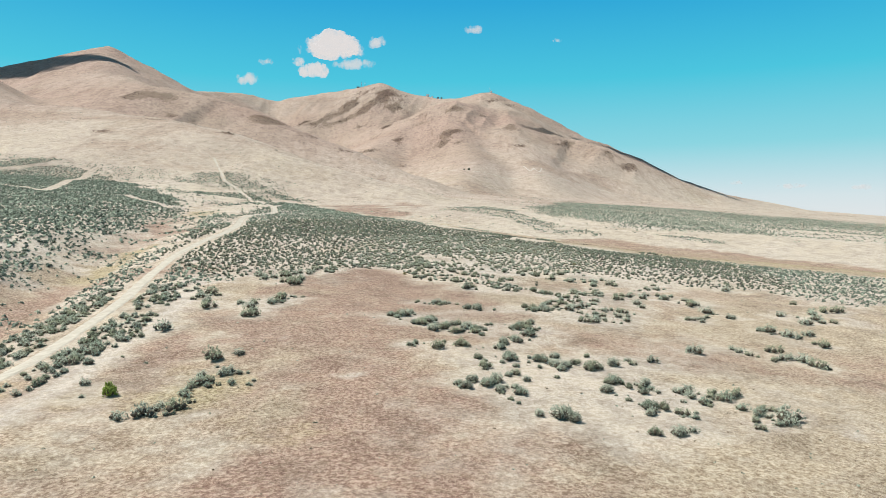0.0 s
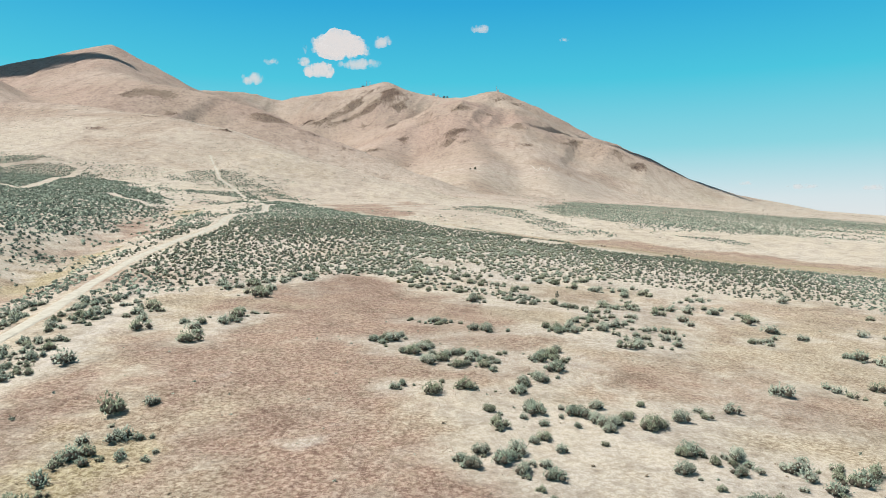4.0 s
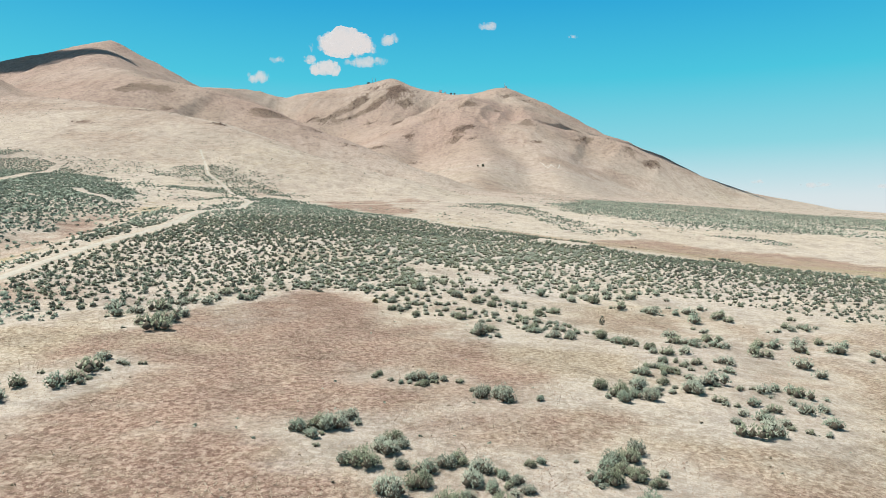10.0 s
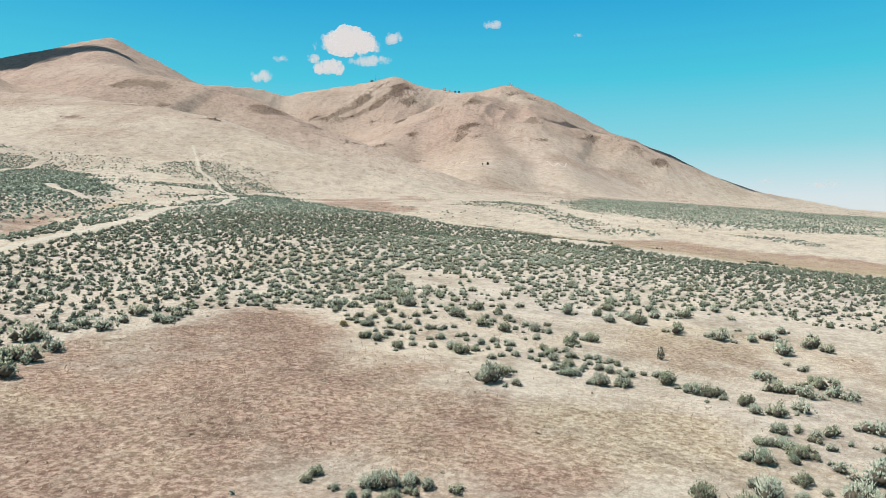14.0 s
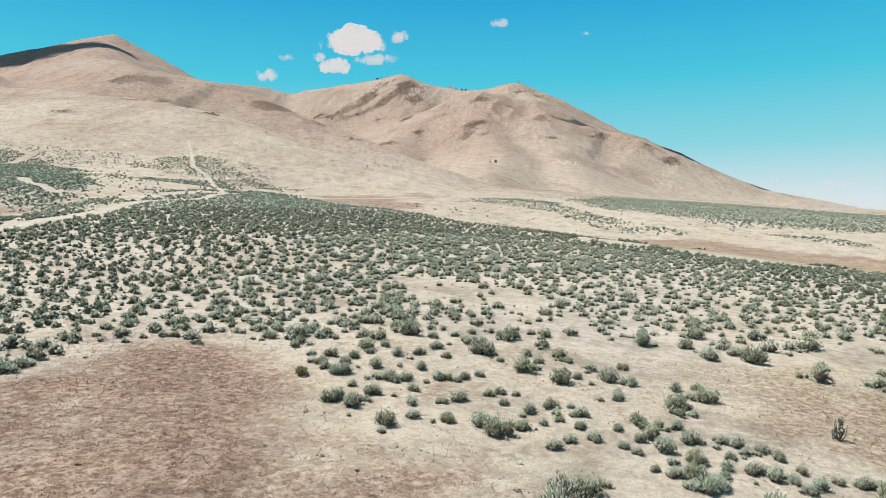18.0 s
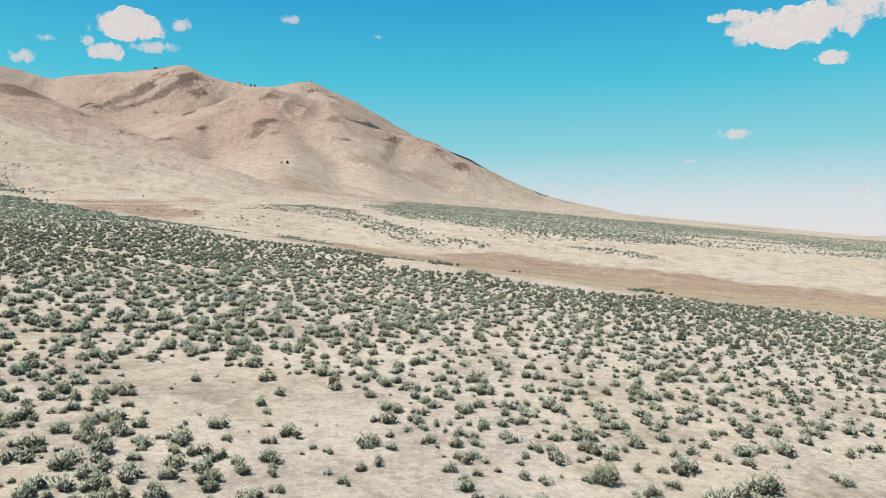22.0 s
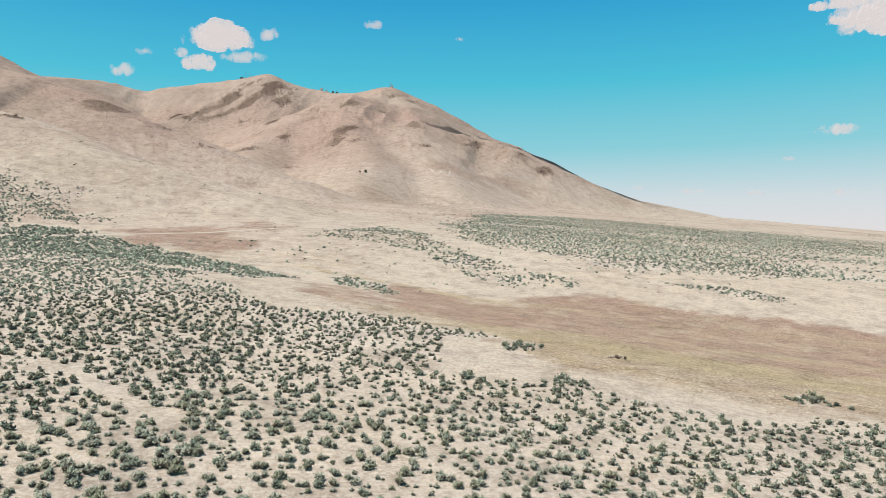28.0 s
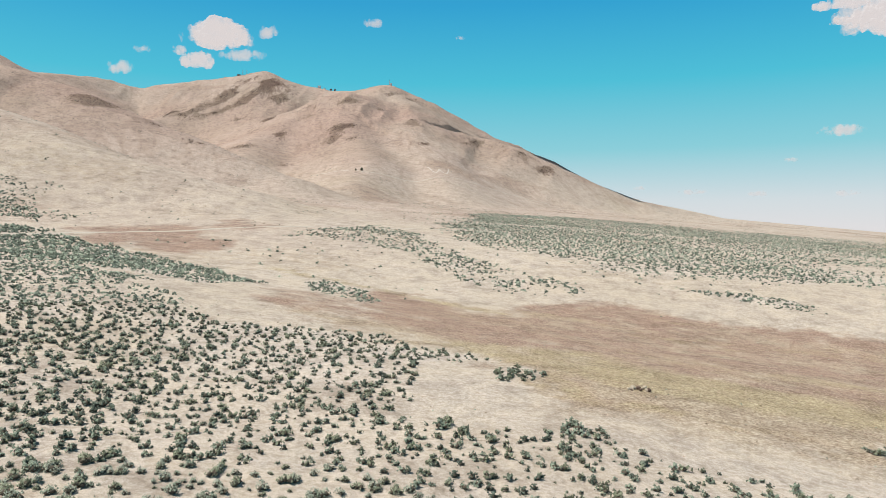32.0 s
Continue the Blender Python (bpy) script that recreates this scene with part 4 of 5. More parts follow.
paint("red", np.clip((fz - 55) / 105, 0, 1) * (0.85 + 0.5 * field(fx, fy, 120, 55)))
rocky = np.zeros(len(fx))
CRAGS = [(-121, 1428, 50, 40, 1.0), (-100, 1385, 34, 34, 0.8), (-165, 1385, 50, 40, 0.85), (-205, 1325, 50, 34, 0.7), (-240, 1300, 40, 22, 0.6), (14, 1192, 40, 16, 1.15), (-26, 1186, 40, 18, 0.9), (45, 1200, 26, 14, 0.8), (16, 1077, 26, 22, 0.85), (10, 1040, 34, 20, 0.7), (106, 1128, 20, 14, 1.1), (200, 1128, 34, 16, 1.0), (236, 1086, 34, 18, 1.15), (268, 1064, 28, 16, 0.9), (125, 1034, 26, 10, 0.6), (-305, 750, 24, 13, 1.7), (-296, 741, 16, 7, 1.5), (102, 1360, 50, 36, 0.5), (-187, 747, 24, 10, 0.95), (-170, 735, 12, 8, 0.8), (-155, 510, 6, 4, 1.0), (-235, 491, 9, 4, 0.8), (-118, 1017, 34, 16, 0.7), (-67, 975, 24, 10, 0.7), (-318, 732, 10, 9, 1.6), (-307, 750, 20, 11, 1.9), (-271, 708, 7, 5, 1.1), (-253, 720, 8, 4, 1.2), (-222, 544, 7, 3, 1.0), (-181, 736, 16, 7, 1.3), (-142, 728, 16, 4, 1.0), (-94, 700, 14, 6, 0.9), (-250, 1315, 22, 20, 0.9), (-184, 1349, 46, 24, 1.0), (-145, 1290, 24, 14, 0.8), (-98, 1215, 14, 12, 0.8), (-108, 1153, 12, 16, 0.7), (-69, 1090, 10, 24, 0.7), (20, 1060, 26, 24, 1.0), (-40, 1165, 30, 8, 0.9), (172, 1110, 20, 9, 1.0), (236, 1082, 26, 12, 1.4), (106, 1122, 16, 10, 1.4)]
for cx, cy, wx, wy, s in CRAGS:
    rocky = np.maximum(rocky, s * np.exp(-((fx - cx) / wx) ** 2 - ((fy - cy) / wy) ** 2))
paint("rock", rocky * np.clip(0.75 + 0.9 * field(0.8 * fx - 0.6 * fy, 0.18 * fx + 0.24 * fy, 13, 73), 0.2, 1.4) + 0.08 * np.clip((fz - 60) / 100, 0, 1))


def ribbon(name, path, half, mat=ROADSAND, lift=0.0, thin=0.0):
    """A dirt road laid on the soil, with ragged edges."""
    pts = []
    for (ax, ay), (bx, by) in zip(path, path[1:]):
        n = max(int(math.hypot(bx - ax, by - ay) / 1.2), 2)
        pts += [(ax + (bx - ax) * k / n, ay + (by - ay) * k / n) for k in range(n)]
    p = np.array(pts + [path[-1]]) * U
    for _ in range(12):
        p[1:-1] = (p[:-2] + 2 * p[1:-1] + p[2:]) / 4
    t = np.gradient(p, axis=0)
    t /= np.linalg.norm(t, axis=1)[:, None]
    side = np.stack([t[:, 1], -t[:, 0]], 1)
    rows = []
    for f in (-1.0, -0.8, -0.45, 0.0, 0.45, 0.8, 1.0):
        w = f * half * np.clip(1.0 - (p[:, 1] / U - 190) / 100 * thin, 1 - thin, 1) * (1 + 0.16 * field(p[:, 0] * 2, p[:, 1] * 2, 3.0, 60 + int(f * 10)))
        q = p + side * w[:, None]
        z = height(q[:, 0], q[:, 1]) + lift + (0.09 - 0.20 * (abs(f) > 0.9) - 0.035 * (abs(f) == 0.45))
        rows.append(np.column_stack([q, z]))
    v = np.stack(rows, 1)
    n, m = v.shape[:2]
    a, c = np.meshgrid(np.arange(m - 1), np.arange(n - 1))
    f0 = (c * m + a).ravel()
    me = sheet(name, v.reshape(-1, 3).astype(np.float32), 4, np.stack([f0, f0 + 1, f0 + m + 1, f0 + m], 1).astype(np.int32))
    me.polygons.foreach_set("use_smooth", np.ones(len(me.polygons), bool))
    me.materials.append(mat)
    return new(name, me)


tagged(ribbon("road", ROAD, 1.45, thin=0.35), "pale dusty dirt road winding up the slope between sagebrush", "dirt road", kind="structure")
tagged(ribbon("lane", LANE, 1.1), "thin sandy lane crossing the foot of the hill", "track", kind="structure")

# ---- plants ----
def sprig_mesh(name, seed, sprigs, width, tall, thick, length, mat, lobes=5, upright=0.5, core=0, foot=True):
    """A shrub: tapered leafy sprigs that cover a lumpy dome and stand up and out of it."""
    r = np.random.RandomState(seed)
    spread = [(0.0, 0.0, 1.0)] + [(r.uniform(-0.30, 0.30) * width, r.uniform(-0.30, 0.30) * width, r.uniform(0.6, 1.0)) for _ in range(lobes - 1)]
    v, f = [], []
    # Dark lumps inside the lobes stand in for shade between the sprigs.
    for lx, ly, lh in spread[:core]:
        k, rad = len(v), width * 0.19 * (0.55 + 0.45 * lh)
        for q in range(5):
            v.append(np.array([lx + rad * math.cos(q * 1.257), ly + rad * math.sin(q * 1.257), tall * 0.22]))
        v += [np.array([lx, ly, tall * lh * 0.6]), np.array([lx, ly, 0.0])]
        for q in range(5):
            f += [(k + q, k + (q + 1) % 5, k + 5), (k + (q + 1) % 5, k + q, k + 6)]
    for s in range(sprigs):
        lx, ly, lh = spread[s % lobes]
        az, out = r.uniform(0, 6.283), r.uniform(0, 1) ** 0.5
        rad = width * 0.30 * (0.55 + 0.45 * lh)
        side = np.array([math.cos(az), math.sin(az), 0])
        tip = np.array([lx, ly, 0]) + side * out * rad + np.array([0, 0, tall * lh * math.sqrt(max(1 - 0.985 * out * out, 0.015)) * r.uniform(0.78, 1.06)])
        d = side * out * (1 - upright) + np.array([r.uniform(-0.2, 0.2), r.uniform(-0.2, 0.2), upright + 0.25])
        d /= np.linalg.norm(d)
        ln, th = length * r.uniform(0.7, 1.3), thick * r.uniform(0.7, 1.3)
        a = np.cross(d, (0.31, 0.22, 0.9))
        a /= np.linalg.norm(a) + 1e-6
        b = np.cross(d, a)
        k = len(v)
        v.append(tip - d * ln)
        for q in range(3):
            c = 2.094 * q + r.uniform(0, 1)
            v.append(tip - d * ln * (0.38 if foot else 0.6) + (a * math.cos(c) + b * math.sin(c)) * th)
        v.append(tip)
        for q in range(3):
            if foot:
                f.append((k, k + 1 + (q + 1) % 3, k + 1 + q))
            f.append((k + 4, k + 1 + q, k + 1 + (q + 1) % 3))
    v = np.array(v, np.float32)
    v[:, 2] = np.maximum(v[:, 2], 0.02)
    me = sheet(name, v, 3, np.array(f, np.int32))
    me.materials.append(mat)
    me.materials.append(WOOD_AND_SHADE)
    inner = np.zeros(len(f), np.int32)
    inner[:10 * len(spread[:core])] = 1
    me.polygons.foreach_set("material_index", inner)
    return me


def stem_mesh(name, seed, count, width, tall, mat):
    """Crooked bare stems that spread from the foot of a shrub."""
    r = np.random.RandomState(seed)
    v = [np.array([0.05 * math.cos(q * 2.094), 0.05 * math.sin(q * 2.094), -0.08]) for q in range(3)]
    f = []
    for _ in range(count):
        az, out = r.uniform(0, 6.283), r.uniform(0.2, 0.45) * width
        c, s = math.cos(az), math.sin(az)
        bend = r.uniform(-0.1, 0.1)
        k = len(v)
        for p, w in ((np.array([out * 0.5 * c + bend, out * 0.5 * s - bend, tall * 0.3]), 0.022), (np.array([out * c, out * s, tall * r.uniform(0.55, 0.95)]), 0.008)):
            v += [p + np.array([w, 0, 0]), p + np.array([-w * 0.5, w * 0.87, 0]), p + np.array([-w * 0.5, -w * 0.87, 0])]
        for low, high in (((0, 1, 2), (k, k + 1, k + 2)), ((k, k + 1, k + 2), (k + 3, k + 4, k + 5))):
            for q in range(3):
                f += [(low[q], low[(q + 1) % 3], high[(q + 1) % 3]), (low[q], high[(q + 1) % 3], high[q])]
    me = sheet(name, np.array(v, np.float32), 3, np.array(f, np.int32))
    me.materials.append(mat)
    return me


rng = np.random.RandomState(7)


def scatter(x0, x1, y0, y1, cell, cover=sage_cover, jitter=0.85):
    """Jittered places of the plan where the cover says that a shrub stands."""
    a, b = np.meshgrid(np.arange(x0, x1, cell), np.arange(y0, y1, cell))
    a[::2] += cell / 2
    a = a.ravel() + rng.uniform(-0.5, 0.5, a.size) * cell * jitter
    b = b.ravel() + rng.uniform(-0.5, 0.5, b.size) * cell * jitter
    keep = rng.uniform(0, 1, a.size) < cover(a, b)
    return a[keep], b[keep]


def spots_of(x, y, kinds, lo=0.76, hi=1.32, small=0.22):
    """Rows of x, y, z in metres, size, kind and turn, from places of the plan."""
    s = rng.uniform(lo, hi, len(x)) * np.where(rng.uniform(0, 1, len(x)) < small, 0.55, 1)
    return np.stack([x * U, y * U, U * plan_height(x, y) - 0.03, s, rng.randint(0, kinds, len(x)), rng.uniform(0, 6.28, len(x))], 1)


def joined(name, spots, kinds, mats, label, category):
    """Many shrubs as one mesh."""
    data, vs, fs, ms, at = [], [], [], [], 0
    for me in kinds:
        co = np.empty(len(me.vertices) * 3, np.float32)
        me.vertices.foreach_get("co", co)
        ix = np.empty(len(me.loops), np.int32)
        me.loops.foreach_get("vertex_index", ix)
        inner = np.empty(len(me.polygons), np.int32)
        me.polygons.foreach_get("material_index", inner)
        data.append((co.reshape(-1, 3), ix.reshape(-1, 3), inner))
    for kind, (co, ix, inner) in enumerate(data):
        w = spots[spots[:, 4] == kind]
        if not len(w):
            continue
        c, d = (np.cos(w[:, 5]) * w[:, 3])[:, None], (np.sin(w[:, 5]) * w[:, 3])[:, None]
        q = np.stack([co[:, 0] * c - co[:, 1] * d + w[:, :1], co[:, 0] * d + co[:, 1] * c + w[:, 1:2], co[:, 2] * w[:, 3:4] + w[:, 2:3]], 2)
        vs.append(q.reshape(-1, 3).astype(np.float32))
        fs.append((ix[None] + (np.arange(len(w)) * len(co))[:, None, None] + at).reshape(-1, 3))
        ms.append(np.tile(np.where(inner == 1, len(mats), kind % len(mats)), len(w)).astype(np.int32))
        at += len(w) * len(co)
    me = sheet(name, np.concatenate(vs), 3, np.concatenate(fs).astype(np.int32))
    for m in mats + [WOOD_AND_SHADE]:
        me.materials.append(m)
    me.polygons.foreach_set("material_index", np.concatenate(ms))
    return tagged(new(name, me), label, category, kind="stuff")


# Near shrubs get paler leaves, a lift in colour against their self-shading.
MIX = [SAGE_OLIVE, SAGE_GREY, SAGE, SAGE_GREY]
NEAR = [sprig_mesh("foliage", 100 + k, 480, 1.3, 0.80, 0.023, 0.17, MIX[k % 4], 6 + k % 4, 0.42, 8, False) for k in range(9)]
STEMS = [stem_mesh("woody_base", 200 + k, 8, 1.1, 0.6, WOOD_AND_SHADE) for k in range(3)]
CLOSE = [sprig_mesh("close", 230 + k, 120, 1.28, 0.74, 0.043, 0.19, SAGE, 5 + k % 4, 0.38, 5, False) for k in range(9)]
HALF = [sprig_mesh("half", 250 + k, 70, 1.25, 0.70, 0.064, 0.21, SAGE, 4 + k % 3, 0.36, 4, False) for k in range(9)]
MIDDLE = [sprig_mesh("middle", 300 + k, 19, 1.25, 0.66, 0.125, 0.26, SAGE, 4 + k % 2, 0.34, 2, False) for k in range(9)]
SPARE = [sprig_mesh("spare", 350 + k, 6, 1.3, 0.68, 0.26, 0.4, SAGE, 4, 0.3, 0, False) for k in range(9)]
FARTHER = [sprig_mesh("farther", 400 + k, 4, 1.25, 0.66, 0.34, 0.5, SAGE, 3, 0.25, 0, False) for k in range(9)]

def shrub(spot, label, group):
    px, py, pz, s, k, turn = spot
    ob = new("sagebrush")
    ob.matrix_basis = Matrix.LocRotScale((px, py, pz), Euler((0, 0, turn)), (s, s, s))
    for nm, me in (("foliage", NEAR[int(k)]), ("woody_base", STEMS[int(k) % 3])):
        new(nm, me).parent = ob
    return tagged(ob, label, "sagebrush", group)


cx, cy, cs = (np.array(v) for v in zip(*STANDS))
clump = spots_of(cx, cy, 9)
clump[:, 3] = cs * rng.uniform(1.15, 1.42, len(cs))
clump = clump[np.argsort(np.abs(cx - 3) + 8 * (cs < 0.5))]
for spot in clump[:300]:
    shrub(spot, "grey-green sagebrush in a loose clump on dry grass" if spot[3] > 0.98 else "small grey-green sagebrush beside a larger one on dry grass", "sagebrush clumps on the grass")
beside = (rng.uniform(0, 1, len(cx)) < np.where(cy > 98, 0.75, 0.4)) & (cs > 0.6)
turn, reach = rng.uniform(0, 6.28, len(cx)), rng.uniform(0.5, 1.0, len(cx))
young = spots_of((cx + reach * np.cos(turn))[beside], (cy + reach * np.sin(turn))[beside], 9, 0.45, 0.85, 0)
extra = np.concatenate([clump[300:], young])

x, y = scatter(-70, 145, 20, 345, 0.88, sage_cover, 1.55)
wedge = (x < 34 + 0.68 * (y - 50)) & (x > -40 - 0.68 * (y - 50))
wedge &= (inside(x, y, FAN, 10, 8) < 0.3) | (rng.uniform(0, 1, len(x)) < 0.55)  # the fan is thinner grown
wedge &= (y < 240) | (rng.uniform(0, 1, len(x)) < 0.68)
x, y = x[wedge], y[wedge]
free = np.ones(len(x), bool)
for px, py in zip(cx, cy):
    free &= np.hypot(x - px, y - py) > 0.7
x, y = x[free], y[free]
spots = spots_of(x, y, 9, 0.62, 1.3, 0.3)
spots[:, 3] *= np.where(y < 150, 0.96, np.where(y < 215, 1.06, 1.0)) * np.where(x < 0, 1.1, 1.0)
order = np.argsort(np.hypot(np.maximum(np.abs(x - 6) / 0.62, 12), np.maximum(y - 150, 0)))
spots, x, y = spots[order], x[order], y[order]
verge = (spots[:, 1] < 96 * U) & (spots[:, 0] < -18 * U) & (spots[:, 0] > -46 * U)
spots[verge, 3] *= 1.35
belt, spots, x, y = spots[verge], spots[~verge], x[~verge], y[~verge]
spots[(x > 20) & (y > 195) & (y < 215), 3] *= 1.35
spots[y > 262, 3] *= np.clip(0.9 + (y[y > 262] - 262) / 60, 1, 1.45)
a, b, c = np.concatenate([extra, spots[:900]]), spots[900:3000], spots[3000:]
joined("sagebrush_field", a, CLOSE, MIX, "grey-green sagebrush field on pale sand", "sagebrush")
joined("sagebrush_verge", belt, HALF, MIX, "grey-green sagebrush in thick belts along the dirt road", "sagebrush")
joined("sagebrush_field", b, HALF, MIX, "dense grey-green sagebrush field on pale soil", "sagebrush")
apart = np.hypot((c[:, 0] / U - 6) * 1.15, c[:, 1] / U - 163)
# A darker leaf colour joins in, for shade the sparser sprigs don't cast.
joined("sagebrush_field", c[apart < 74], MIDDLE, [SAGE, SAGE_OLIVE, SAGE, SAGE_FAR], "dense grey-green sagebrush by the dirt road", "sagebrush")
joined("sagebrush_slope", c[apart >= 74], SPARE, [SAGE_FAR, SAGE_FAR, SAGE], "grey-green sagebrush on the upper slope", "sagebrush")
x, y = scatter(-330, -66, 55, 420, 1.0, sage_cover, 1.6)
seen = x > -0.68 * y - 8
x, y = x[seen], y[seen]
joined("bench_sagebrush", spots_of(x, y, 9, 0.9, 1.75), FARTHER, [SAGE_FAR, SAGE_FAR, SAGE], "dense dark green sagebrush on the far bench", "sagebrush")
x, y = scatter(145, 330, 140, 690, 1.95, sage_cover, 1.4)
x3, y3 = scatter(330, 720, 140, 690, 3.2, sage_cover, 1.4)
x2, y2 = scatter(44, 145, 345, 690, 1.55, sage_cover, 1.4)
joined("fan_sagebrush", spots_of(np.r_[x, x2, x3], np.r_[y, y2, y3], 9, 0.95, 1.7), FARTHER, [SAGE_FAR, SAGE_GREY, SAGE], "wide belt of grey-green sagebrush on the fan", "sagebrush")
x, y = scatter(-10, 46, 345, 410, 1.35, lambda a, b: inside(a, b, STRIP, 3, 2) * np.clip(0.85 + 0.9 * field(a, b, 5, 49), 0.3, 1), 1.6)
joined("strip_sagebrush", spots_of(x, y, 9, 0.8, 1.5), FARTHER, [SAGE_FAR, SAGE], "dark strip of sagebrush across the pale slope", "sagebrush")
x, y = scatter(-330, 60, 345, 900, 2.3, sage_cover, 1.7)
joined("hill_scrub", spots_of(x, y, 9, 0.45, 1.25), FARTHER, [SAGE_FAR, SAGE_FAR, DRY], "scattered dark scrub on the bare hillside", "shrub")


def tufts(name, x, y, tall, wide, mat, label):
    """Dry grass: three thin bent blades to a tuft."""
    n = len(x)
    root = np.stack([x * U, y * U, U * plan_height(x, y) - 0.02], 1)
    v = np.empty((n, 9, 3), np.float32)
    for k in range(3):
        a = rng.uniform(0, 6.28, n)
        h = tall * rng.uniform(0.5, 1.2, n)
        reach = 1.5 * h
        side, lean = np.stack([np.cos(a), np.sin(a), 0 * a], 1), np.stack([-np.sin(a), np.cos(a), 0 * a], 1)
        off = rng.uniform(-0.5, 0.5, (n, 1)) * wide * 2
        v[:, 3 * k] = root + side * wide * 0.5 + lean * off
        v[:, 3 * k + 1] = root - side * wide * 0.5 + lean * off
        v[:, 3 * k + 2] = root + lean * (off + (reach * rng.uniform(0.6, 1.3, n))[:, None]) + np.stack([0 * h, 0 * h, h], 1)
    f = np.arange(n * 9, dtype=np.int32).reshape(-1, 3)
    me = sheet(name, v.reshape(-1, 3), 3, f)
    me.materials.append(mat)
    return tagged(new(name, me), label, "grass", kind="stuff")


def brown_cover(x, y):
    return np.maximum(inside(x, y, GRASS, 6), np.clip(field(x * 0.6, y, 14, 52) + 0.1, 0, 1) * 0.7) * np.where((y < 100) & (x < -3), 0.35, 1)


def straw_cover(x, y):
    return np.clip(0.5 + field(x, y, 12, 53) - brown_cover(x, y), 0.05, 1) * (sage_cover(x, y) < 0.4)


x, y = scatter(-28, 30, 34, 121, 0.18, brown_cover, 2.2)
tufts("brown_grass", x, y, 0.09, 0.06, BROWNGRASS, "reddish-brown dry cheatgrass in a short mat")
x, y = scatter(-30, 48, 30, 121, 0.28, straw_cover, 2.2)
tufts("straw_grass", x, y, 0.14, 0.06, STRAWGRASS, "pale straw-coloured dry grass in thin tufts")
x, y = scatter(8, 130, 150, 262, 0.62, lambda a, b: inside(a, b, OLIVE_BED, 8) * 0.9, 2.2)
tufts("olive_grass", x, y, 0.13, 0.13, GREENGRASS, "olive-green grass in the bed of the shallow wash")
x, y = scatter(8, 130, 150, 275, 0.6, lambda a, b: np.maximum(inside(a, b, BAND, 6), inside(a, b, MEADOW, 12) * 0.5) * 0.8, 2.2)
tufts("wash_grass", x, y, 0.12, 0.12, BROWNGRASS, "tan and reddish dry grass in the shallow wash")


def bare_cover(x, y):
    return (sage_cover(x, y) < 0.3) * np.clip(0.25 + 0.5 * field(x, y, 17, 71), 0.03, 1) * 0.5


x, y = scatter(-30, 120, 22, 300, 1.5, bare_cover, 1.7)
joined("low_scrub", spots_of(x, y, 9, 0.18, 0.42), FARTHER, [DRY, SAGE_GREY], "small dry brown scrub dotted over the sand", "shrub")

# ---- rocks and stones ----
def lump(seed, level, rough):
    """A rounded body with an uneven skin, about one metre across."""
    bm = bmesh.new()
    bmesh.ops.create_icosphere(bm, subdivisions=level, radius=0.5)
    r = np.random.RandomState(seed)
    k = r.uniform(2, 5, (4, 3))
    for v in bm.verts:
        p = np.array(v.co)
        w = sum(math.sin(float(p @ q) * 2 + i) for i, q in enumerate(k)) / 4
        v.co *= 1 + rough * w + r.uniform(-1, 1) * rough * 0.4
    return bm


def mesh_of(name, bm, mat, smooth=False):
    me = bpy.data.meshes.new(name)
    bm.to_mesh(me)
    bm.free()
    me.materials.append(mat)
    if smooth:
        me.polygons.foreach_set("use_smooth", np.ones(len(me.polygons), bool))
    return me


def part(name, me, parent, label=""):
    ob = new(name, me)
    ob.parent = parent
    return tagged(ob, label)


BOULDER = [mesh_of("boulder", lump(500 + k, 1, 0.5), STONE) for k in range(6)]


def crag_cover(x, y):
    c = np.zeros(x.shape)
    for ax, ay, wx, wy, s in CRAGS:
        c = np.maximum(c, s * np.exp(-((x - ax) / wx) ** 2 - ((y - ay) / wy) ** 2))
    return np.clip(c * 2.2 - 0.6, 0, 1) * np.clip(0.12 + 2.6 * field(0.8 * x - 0.6 * y, 0.18 * x + 0.24 * y, 13, 73), 0, 1)


x, y = scatter(-420, 480, 480, 1540, 1.45, crag_cover, 1.6)
joined("crag_rocks", spots_of(x, y, 6, 1.0, 1.0, 0.4) * np.stack([np.ones(len(x))] * 3 + [rng.uniform(0.5, 1.0, len(x)) * rng.uniform(0.9, 2.8, len(x)) * np.where(y < 900, 0.75, 1.1)] + [np.ones(len(x))] * 2, 1), BOULDER, [STONE], "dark brown rock outcrops on the mountain ridges", "rocks")


def slope_cover(x, y):
    """Scrub in loose drifts over the bare slopes."""
    drift = np.clip(field(x, y, 60, 74) + 0.8 * field(x * 0.6, y, 22, 75) + 0.5 * field(x, y, 9, 76), 0, 1)
    return np.clip((y - 360) / 120, 0, 1) * (0.02 + 0.6 * drift ** 1.4)


x, y = scatter(-800, 640, 380, 1480, 3.9, slope_cover, 1.6)
joined("mountain_scrub", spots_of(x, y, 9, 0.6, 1.7, 0.5), FARTHER, [SAGE_FAR, DRY], "dark scrub and stones scattered on bare mountainsides", "shrub")


def on_ground(px, py, sink=0.0):
    return Vector((px * U, py * U, U * float(plan_height(np.array([px]), np.array([py]))[0]) - sink))


def thing(name, px, py, label, category, turn=0.0, size=1.0, group="", sink=0.0):
    ob = new(name)
    ob.matrix_basis = Matrix.LocRotScale(on_ground(px, py, sink), Euler((0, 0, turn)), (size, size, size))
    return tagged(ob, label, category, group)


